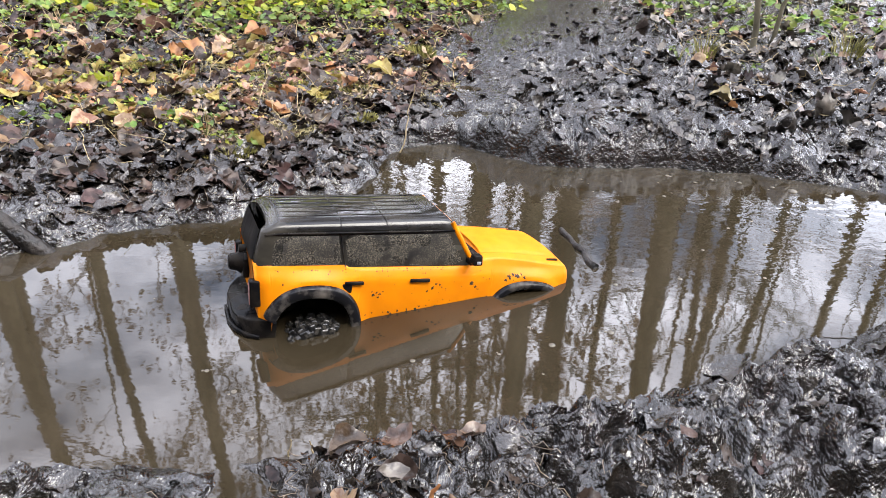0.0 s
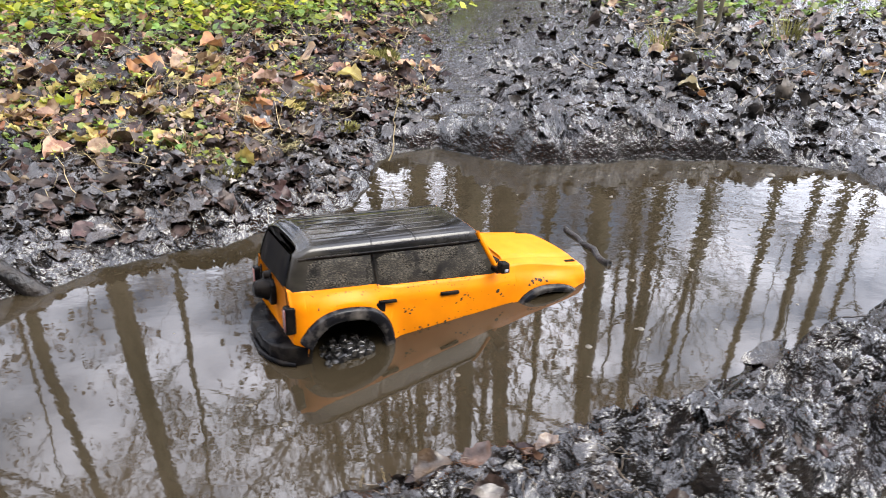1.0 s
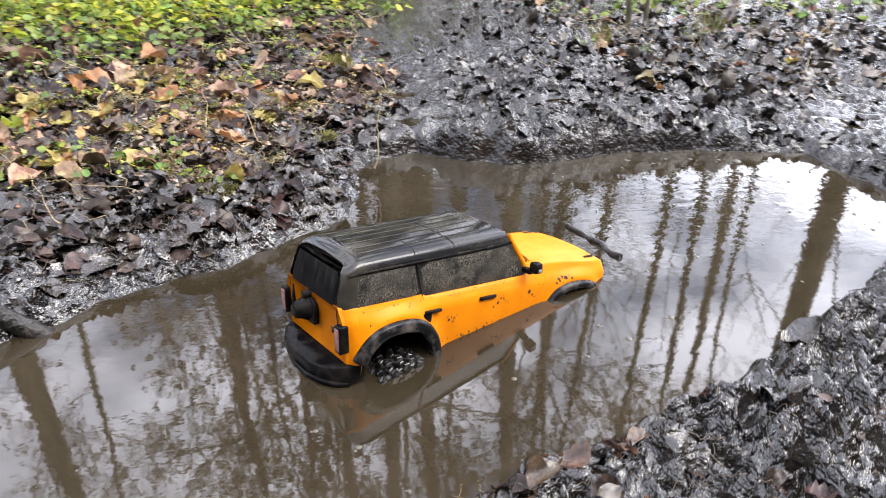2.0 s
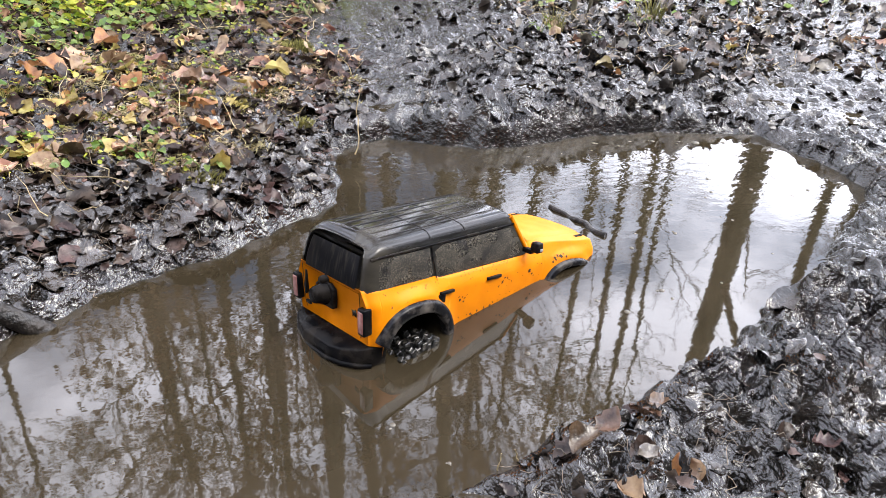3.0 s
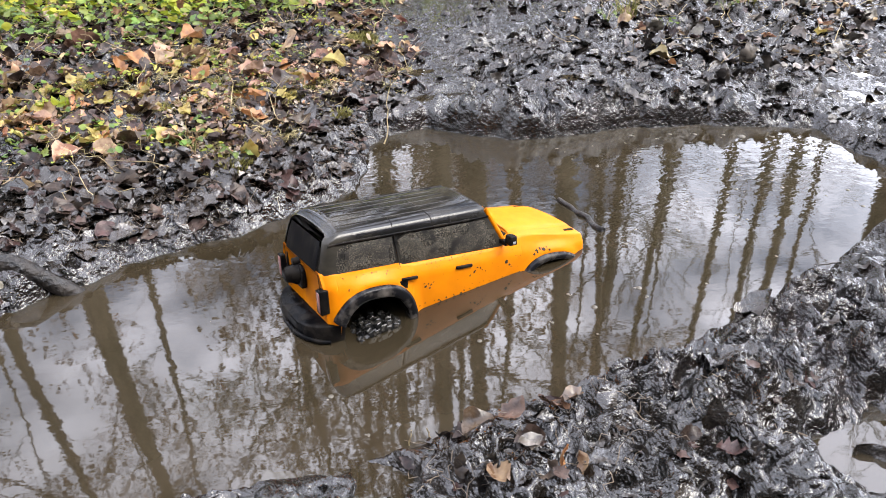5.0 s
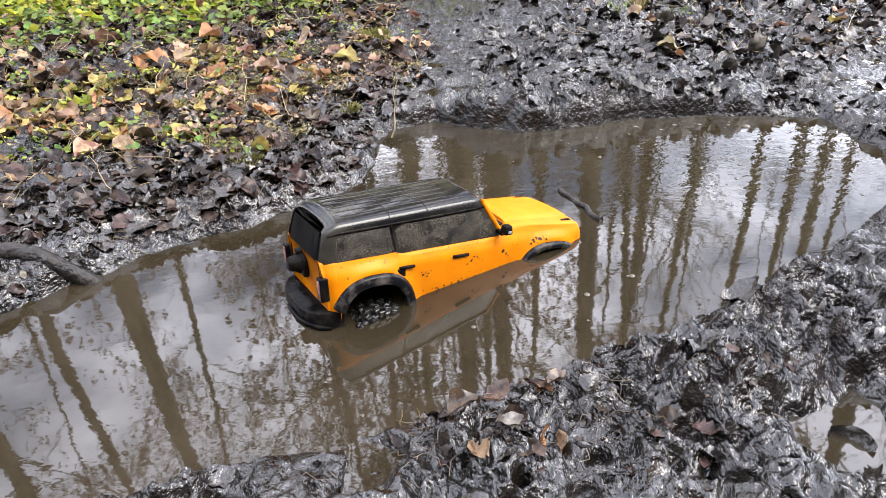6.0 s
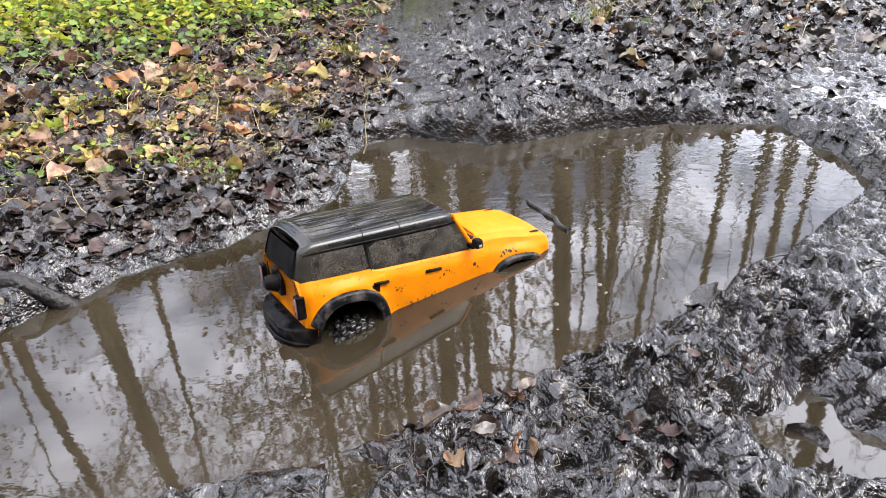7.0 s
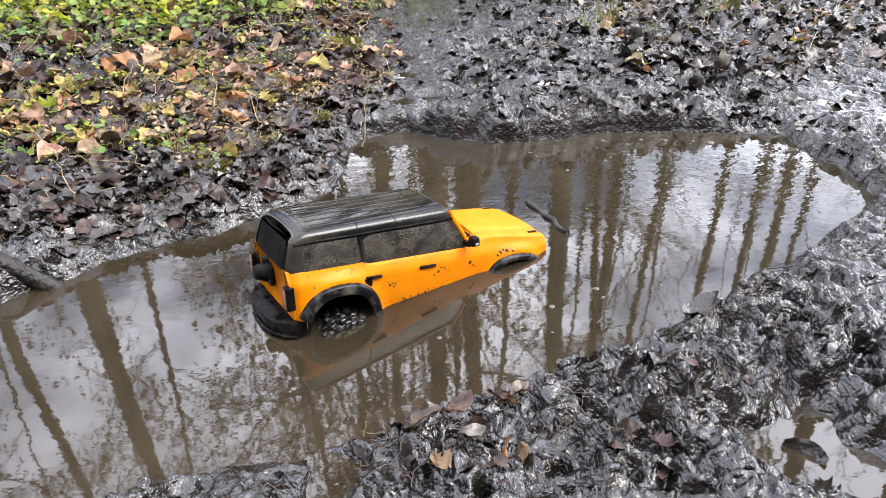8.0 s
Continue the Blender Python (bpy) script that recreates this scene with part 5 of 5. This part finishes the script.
def cover(name, count, place, mat, label, seed, sizes=(0.014, 0.036), top=0.085):
    rnd = random.Random(seed)
    pts, n, stems = [], 0, []
    while n < count:
        q = place(rnd)
        if q is None:
            continue
        z = height(*q)
        r = rnd.uniform(0.01, 0.05)
        hgt = rnd.uniform(0.015, top)
        for _ in range(rnd.randint(3, 7)):
            a, h = rnd.uniform(0, 6.283), hgt * rnd.uniform(0.4, 1.0)
            c = np.array([q[0] + r * math.cos(a), q[1] + r * math.sin(a), z + h])
            g = rnd.choice(SMALL).reshape(-1, 3) * np.array([1, 1.35, 0.7]) * rnd.uniform(*sizes)
            m = turn_matrix(a, rnd.gauss(0.25, 0.35), rnd.gauss(0, 0.35))
            pts.append(g @ m.T + c)
            n += 1
            if n >= count:
                break
    return stuff_quads(name, np.concatenate(pts), np.concatenate([SMALL_FACES + 24 * k for k in range(count)]), mat, label, "plants")


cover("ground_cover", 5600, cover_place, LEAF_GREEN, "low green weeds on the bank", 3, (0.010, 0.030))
# sunlight on these weeds is painted in with the brighter leaf colour
cover("sunlit_ground_cover", 7000, lambda r: (lambda q: q if q and q[1] - 0.25 * q[0] > 2.55 + r.uniform(-0.2, 0.3) else None)(cover_place(r)), LEAF_LIME, "weeds further back, sunlight painted in as yellow-green", 4, (0.012, 0.036), 0.14)
cover("ground_cover_across", 2200, cover_right, LEAF_GREEN, "sparse green weeds across the track", 5)
cover("lime_sprigs", 2200, lambda r: (lambda q: q if q and clear_of_water(*q, 0.30) else None)(on_left(r)), LEAF_LIME, "tiny yellow-green sprigs between the leaves", 7, (0.004, 0.011), 0.035)
cover("bank_sprigs", 2400, lambda r: (lambda q: q if q and clear_of_water(*q, 0.26) else None)(on_left(r)), LEAF_GREEN, "tiny green sprigs between the leaves", 6, (0.006, 0.018), 0.04)


def weed(x, y, seed, leaves, tall, mat, label):
    """A small weed: bent stems, each ending in leaves."""
    rnd = random.Random(seed)
    z = height(x, y)
    root = thing("weed", label, "plant", "small weeds", m=pose(x, y, z))
    for k in range(leaves):
        a = 2.4 * k + rnd.uniform(-0.4, 0.4)
        e = Vector((math.cos(a), math.sin(a), 0)) * tall * rnd.uniform(0.3, 0.8) + Vector((0, 0, tall * rnd.uniform(0.4, 1)))
        stem = part("stem", tube([(0, 0, -0.004), e * 0.5 + Vector((0, 0, tall * 0.12)), e], [0.0012, 0.001, 0.0007], 4), STRAW if k % 3 == 0 else mat, root)
        size = rnd.uniform(0.010, 0.020)
        g = (SHAPES[rnd.randrange(24)].reshape(-1, 3) + np.array([0.4, 0, 0])) * size @ turn_matrix(a, rnd.gauss(0.3, 0.3), 0).T + np.array(e)
        part("leaf", (g, LEAF_FACES.tolist()), mat, stem)
    return root


for i, (x, y) in enumerate(((-0.36, 1.27), (-0.32, 1.25), (-0.41, 1.29), (-0.62, 1.70), (-0.80, 1.62), (-0.45, 1.75), (-0.28, 1.82), (-0.95, 1.66), (-1.05, 1.85), (-0.20, 2.20), (0.05, 2.42), (0.70, 2.02), (0.80, 2.10), (0.95, 2.15), (1.20, 2.25))):
    weed(x, y, 50 + i, 5 + i % 4, 0.03 + 0.012 * (i % 3), LEAF_GREEN if i % 3 else LEAF_LIME, "small green weed growing on the bank" if x < 0.3 else "small green weed growing in the mud")


def tussock(name, x, y, r, tall, count, mat, label, category, seed, droop=0.6, lift=0.0):
    """A tuft of many thin blades."""
    rnd = random.Random(seed)
    shapes = []
    for _ in range(count):
        a, d = rnd.uniform(0, 6.283), r * math.sqrt(rnd.random())
        b = Vector((d * math.cos(a), d * math.sin(a), -0.003))
        h = tall * rnd.uniform(0.5, 1) * (1.1 - 0.6 * d / r)
        o = Vector((math.cos(a), math.sin(a), 0)) * h * droop * rnd.uniform(0.2, 1.1)
        shapes.append(tube([b, b + o * 0.4 + Vector((0, 0, h * 0.65)), b + o + Vector((0, 0, h))], [0.0013, 0.001, 0.0003], 3, False))
    ob = part(name, join(*shapes), mat, None, m=pose(x, y, height(x, y) + lift))
    return tagged(ob, label, category)


tussock("moss_clump", -0.045, 2.044, 0.052, 0.034, 420, MOSS, "yellow-green moss clump at the track's edge", "moss", 1)
tussock("moss_clump", -0.33, 1.64, 0.050, 0.020, 260, MOSS, "ragged yellowish moss among the leaves", "moss", 2, 1.0, 0.014)
tussock("moss_clump", -0.25, 1.58, 0.055, 0.018, 240, MOSS, "ragged yellowish moss among the leaves", "moss", 3, 1.0, 0.014)
tussock("moss_clump", -0.34, 1.22, 0.055, 0.014, 260, MOSS, "green-yellow moss hanging on the bank's edge", "moss", 4, 1.2, 0.014)
for i, (x, y, r) in enumerate(((-0.40, 1.70, 0.045), (-0.52, 1.52, 0.04), (-0.18, 1.66, 0.045), (-0.70, 1.66, 0.04), (-0.46, 1.92, 0.05), (-0.12, 1.48, 0.035))):
    tussock("moss_clump", x, y, r, 0.013, 170, MOSS, "small ragged moss tuft in the leaf litter", "moss", 10 + i, 1.3, 0.012)
tussock("grass_tuft", 0.80, 2.12, 0.03, 0.10, 50, MOSS, "olive grass tuft in the mud", "grass", 5, 0.5)
tussock("grass_tuft", 1.35, 2.4, 0.05, 0.12, 60, MOSS, "olive grass tuft across the track", "grass", 6, 0.6)


def pebble(x, y, r, seed):
    bm = bmesh.new()
    bmesh.ops.create_icosphere(bm, subdivisions=2, radius=r)
    for v in bm.verts:
        k = 1 + 0.18 * noise.noise(v.co / r * 0.9 + Vector((seed, 0, 0)))
        v.co = Vector((v.co.x * k, v.co.y * k * 0.85, v.co.z * k * 0.6))
    ob = part("pebble", bm, STONE, None, m=pose(x, y, height(x, y) + r * 0.35, 8, -10, 40 * seed))
    return tagged(ob, "small pale rounded pebble on the bank", "pebble", "pale pebbles")


for i, (x, y, r) in enumerate(((-0.377, 1.283, 0.015), (-0.340, 1.178, 0.012), (-0.307, 1.183, 0.012))):
    pebble(x, y, r, i + 1)


def bubble(x, y, r, seed):
    """Foam: one bubble or a few, lying on the water."""
    rnd = random.Random(seed)
    shapes = []
    for k in range(1 + seed % 3):
        q, ox, oy = r * (1 if k == 0 else rnd.uniform(0.3, 0.6)), (k > 0) * rnd.uniform(-1.6, 1.6) * r, (k > 0) * rnd.uniform(-1.6, 1.6) * r
        rows = [[(ox + q * math.cos(b) * math.cos(a), oy + q * math.cos(b) * math.sin(a), q * 0.40 * math.sin(b)) for a in (2 * math.pi * i / 12 for i in range(12))] for b in (-0.2, 0.25, 0.6, 1.0, 1.35, 1.57)]
        shapes.append(sheet(rows, close_v=True))
    ob = part("foam_bubble", join(*shapes), FOAM, None, m=pose(x, y, 0.0))
    return tagged(ob, "pale foam bubbles floating on the muddy water", "foam", "floating bubbles")


rnd = random.Random(14)
FOAMS = [(0.792, 1.315, 0.010), (0.758, 1.332, 0.004), (0.695, 1.349, 0.005), (0.074, 0.683, 0.004), (-0.139, 0.601, 0.004), (-0.186, 0.638, 0.0035), (0.261, 0.735, 0.005),
         (0.346, 0.773, 0.005), (0.231, 0.775, 0.003), (0.372, 0.906, 0.004), (0.86, 1.30, 0.005), (0.90, 1.28, 0.004), (0.64, 1.36, 0.004), (0.55, 1.37, 0.005), (0.60, 1.34, 0.003)]
while len(FOAMS) < 34:
    x, y = rnd.uniform(-0.5, 0.95), rnd.uniform(0.5, 1.38)
    if float(outside(np.array([x]), np.array([y]), SHORE)[0]) < -0.03 and not (-0.22 < x < 0.36 and abs(y - 0.85 - 0.45 * x) < 0.17):
        FOAMS.append((x, y, rnd.uniform(0.0012, 0.003)))
rnd = random.Random(61)
FOAMS = list(FOAMS)
while len(FOAMS) < 64:
    x, y = rnd.uniform(0.36, 0.97), rnd.uniform(0.90, 1.37)
    if GW[cell(x, y)] < -0.03:
        FOAMS.append((x, y, rnd.choice((0.0018, 0.0022, 0.003, 0.0042))))
for i, (x, y, r) in enumerate(FOAMS):
    bubble(x, y, r, i)

# ---- trees ----
def bare_tree(seed, tall, thick, lean, limbs, label, leafy=0, first=0.22):
    """A bare autumn tree: a tapered trunk and a crown of limbs and twigs."""
    rnd = random.Random(seed)
    root = thing("tree", label, "tree", "woodland trees")
    n = 9
    pts = [Vector((lean * tall * (k / n) ** 1.3 + 0.05 * rnd.uniform(-1, 1) * (k > 0), 0.05 * rnd.uniform(-1, 1) * (k > 0), tall * k / n - 0.3 * (k == 0))) for k in range(n + 1)]
    radii = [thick * (1.25 if k == 0 else 1) * (1 - 0.9 * k / n) + 0.008 for k in range(n + 1)]
    part("trunk", tube(pts, radii, 10), TREEBARK, root)
    shapes = []

    def grow(base, way, length, r, depth):
        k = 5 if depth < 2 else 3
        line, p, d = [base], base.copy(), way.copy()
        for _ in range(k):
            d = (d + Vector((rnd.uniform(-1, 1), rnd.uniform(-1, 1), rnd.uniform(-0.5, 0.9))) * 0.22).normalized()
            p = p + d * length / k
            line.append(p.copy())
        shapes.append(tube(line, [r * (1 - 0.8 * i / k) + 0.0015 for i in range(k + 1)], 5 if depth < 2 else 3, False))
        if depth < 3:
            for _ in range((5, 4, 3)[depth]):
                i = rnd.randint(1, k)
                side = Vector((rnd.uniform(-1, 1), rnd.uniform(-1, 1), rnd.uniform(-0.3, 0.8))).normalized()
                grow(line[i], (d * 0.55 + side * 0.8).normalized(), length * rnd.uniform(0.35, 0.6), r * 0.5, depth + 1)

    for i in range(limbs):
        t = rnd.uniform(first, 0.97)
        k = min(int(t * n), n - 1)
        base = pts[k].lerp(pts[k + 1], t * n - k)
        a = rnd.uniform(0, 2 * math.pi)
        grow(base, Vector((math.cos(a), math.sin(a), rnd.uniform(0.3, 1.1))).normalized(), tall * 0.30 * (1.15 - t), thick * 0.32 * (1.1 - t) + 0.006, 0 if t < 0.8 else 1)
    part("crown", join(*shapes), TWIG, root, "bare branches and twigs")
    if leafy:  # a few withered leaves still hang on
        ends = [sh[0][-1] for sh in shapes]
        pts = [rnd.choice(LOW).reshape(-1, 3) * rnd.uniform(0.05, 0.11) @ turn_matrix(rnd.uniform(0, 6.283), rnd.gauss(0.6, 0.5), rnd.gauss(0, 0.5)).T + np.array(rnd.choice(ends)) + np.array([rnd.gauss(0, 0.12), rnd.gauss(0, 0.12), rnd.gauss(-0.03, 0.10)]) for _ in range(leafy)]
        me = stuff_quads("withered_leaves", np.concatenate(pts), np.concatenate([LOW_FACES + 12 * k for k in range(leafy)]), LEAF_TAN, "sparse withered tan leaves", "leaves")
        me.parent = root
        del me["category"]
    return root


kinds = [bare_tree(1, 13, 0.13, 0.02, 5, "slender bare woodland tree with grey-brown bark"), bare_tree(2, 11, 0.08, -0.03, 5, "thin bare woodland tree with grey-brown bark"),
         bare_tree(3, 15, 0.17, 0.03, 6, "tall bare woodland tree with rough bark"), bare_tree(4, 9, 0.06, 0.06, 5, "thin leaning bare sapling tree"),
         bare_tree(5, 12, 0.11, 0.02, 9, "woodland tree with withered tan leaves", 1500), bare_tree(6, 9, 0.05, -0.04, 8, "thin woodland tree with withered tan leaves", 1000),
         bare_tree(7, 15, 0.15, 0.05, 9, "tall woodland tree, leafy at the top", 1100, 0.42), bare_tree(8, 12, 0.08, -0.05, 8, "slender woodland tree with withered upper leaves", 750, 0.42)]
SPOTS = [(4.43, 4.9, 0), (1.2, 7.8, 2), (-1.83, 10.9, 6), (-3.3, 7.0, 6), (-3.9, 6.2, 7), (1.5, 10.0, 0), (0.4, 9.9, 1), (3.8, 11.8, 1),
         (3.8, 10.2, 3), (3.9, 9.5, 0), (4.7, 10.8, 3), (6.3, 12.5, 1), (7.7, 11.8, 3), (7.4, 9.9, 1), (2.6, 11.3, 0), (3.6, 10.8, 3), (-1.4, 11.3, 4), (-5.2, 6.4, 6), (-0.9, 8.2, 5), (0.2, 7.4, 5), (2.2, 8.8, 5), (1.0, 12.5, 4), (-2.4, 12.0, 3), (-3.4, 9.6, 7), (-6.0, 8.0, 6), (-5.6, 5.0, 3), (-4.9, 10.2, 7), (-6.8, 6.2, 7), (-5.5, 8.9, 5), (-1.2, 9.3, 3), (6.5, 5.9, 7), (7.6, 6.1, 3), (5.3, 7.4, 7), (5.0, 8.3, 7), (6.1, 9.4, 7), (4.3, 8.7, 7), (3.2, 8.9, 7), (0.7, 6.7, 6), (2.2, 7.3, 6), (0.1, 7.9, 4), (0.65, 8.7, 5), (-0.35, 8.9, 4)]
rnd = random.Random(77)
spots = list(SPOTS)
while len(spots) < 70:
    a, d = rnd.uniform(-math.pi, math.pi), rnd.uniform(6, 24)
    x, y = d * math.sin(a), 0.8 + d * math.cos(a)
    if d < 13 and -0.75 < a < 0.75 or 0.35 < a < 1.3 and rnd.random() < 0.75 or -1.3 < a < -0.1 and rnd.random() < 0.6 or any(math.hypot(x - q[0], y - q[1]) < 1.3 for q in spots):
        continue
    spots.append((x, y, rnd.choice((6, 7) if -1.3 < a < -0.1 else (0, 1, 2, 3, 4, 5) if abs(a) > 0.5 else (0, 1, 3))))
for k in kinds:
    k.location = (0, 0, -200)
for i, (x, y, k) in enumerate(spots):
    m = pose(x, y, height(x, y), 0, 0, rnd.uniform(0, 360))
    if any(q[2] == k for q in spots[:i]):
        copy_thing(kinds[k], m)
    else:
        kinds[k].matrix_basis = m

# the wood beyond, too far and dense to count
rnd = random.Random(21)
shapes = []
for _ in range(900):
    a, d = rnd.uniform(-math.pi, math.pi), rnd.uniform(26, 55)
    if 0.5 < a < 1.25 and rnd.random() < 0.7:
        continue
    x, y, h, r = d * math.sin(a), 0.8 + d * math.cos(a), rnd.uniform(7, 14), rnd.uniform(0.06, 0.22)
    z, lx, ly = height(x, y), rnd.uniform(-0.06, 0.06) * h, rnd.uniform(-0.06, 0.06) * h
    shapes.append(tube([(x, y, z - 0.3), (x + lx * 0.4, y + ly * 0.4, z + h * 0.5), (x + lx, y + ly, z + h)], [r, r * 0.65, r * 0.1], 4, False))
    for _ in range(5):
        t, b = rnd.uniform(0.2, 0.9), rnd.uniform(0, 6.283)
        p = Vector((x + lx * t, y + ly * t, z + h * t))
        shapes.append(tube([p, p + Vector((math.cos(b), math.sin(b), rnd.uniform(0.3, 1.2))) * h * 0.25 * (1.1 - t)], [r * 0.35, 0.01], 3, False))
tagged(part("far_woods", join(*shapes), TREEBARK), "dense bare woodland in the distance", "woods", kind="stuff")

# unseen dense thicket, added behind the camera to darken surfaces that face it
shapes = []
for _ in range(1000):
    a, d = math.pi + rnd.gauss(0, 0.75), rnd.uniform(6, 14)
    x, y, h, r = d * math.sin(a), 0.8 + d * math.cos(a), rnd.uniform(2, 10), rnd.uniform(0.02, 0.11)
    z, lx, ly = height(x, y), rnd.uniform(-0.2, 0.2) * h, rnd.uniform(-0.2, 0.2) * h
    shapes.append(tube([(x, y, z - 0.1), (x + lx * 0.3, y + ly * 0.3, z + h * 0.5), (x + lx, y + ly, z + h)], [r, r * 0.7, r * 0.15], 4, False))
    for _ in range(7):
        t, b = rnd.uniform(0.15, 0.95), rnd.uniform(0, 6.283)
        p = Vector((x + lx * t * t, y + ly * t * t, z + h * t))
        shapes.append(tube([p, p + Vector((math.cos(b), math.sin(b), rnd.uniform(0.2, 1.2))) * h * 0.22], [r * 0.5, 0.004], 3, False))
tagged(part("thicket", join(*shapes), TWIG), "unseen dense undergrowth added behind to darken reflections", "undergrowth", kind="stuff")


# leafy undergrowth between the trees beyond the banks
def shrubs(name, count, az, near, mat, label, seed, steep=0.26):
    rnd = random.Random(seed)
    pts, n = [], 0
    while n < count:
        a, d = rnd.uniform(*az), rnd.uniform(*near)
        x, y, r = d * math.sin(a), 0.8 + d * math.cos(a), rnd.uniform(0.35, 0.9)
        z, top = height(x, y), rnd.uniform(0.5, 1.0) * d * steep
        for _ in range(rnd.randint(25, 70)):
            b, q, h = rnd.uniform(0, 6.283), r * math.sqrt(rnd.random()), top * rnd.random() ** 0.7
            g = rnd.choice(LOW).reshape(-1, 3) * rnd.uniform(0.07, 0.16)
            pts.append(g @ turn_matrix(b, rnd.gauss(0.3, 0.5), rnd.gauss(0, 0.5)).T + np.array([x + q * math.cos(b), y + q * math.sin(b), z + h]))
            n += 1
            if n >= count:
                break
    return stuff_quads(name, np.concatenate(pts), np.concatenate([LOW_FACES + 12 * k for k in range(count)]), mat, label, "undergrowth")


shrubs("green_undergrowth", 2800, (-1.3, 0.35), (5.2, 9.5), LEAF_LIME, "yellow-green leafy undergrowth beyond the bank", 1)
shrubs("brown_undergrowth", 3000, (-1.6, 0.45), (5.5, 11), LEAF_DARK, "brown leafy undergrowth beyond the bank", 2)
shrubs("tan_undergrowth", 4200, (-1.3, 0.5), (6, 11), LEAF_TAN, "tan leafy undergrowth beyond the bank", 3, 0.34)
shrubs("dark_undergrowth", 9000, (-0.6, 0.45), (8, 15), LEAF_DARK, "tall brown leafy thicket far beyond the bank", 4, 0.46)
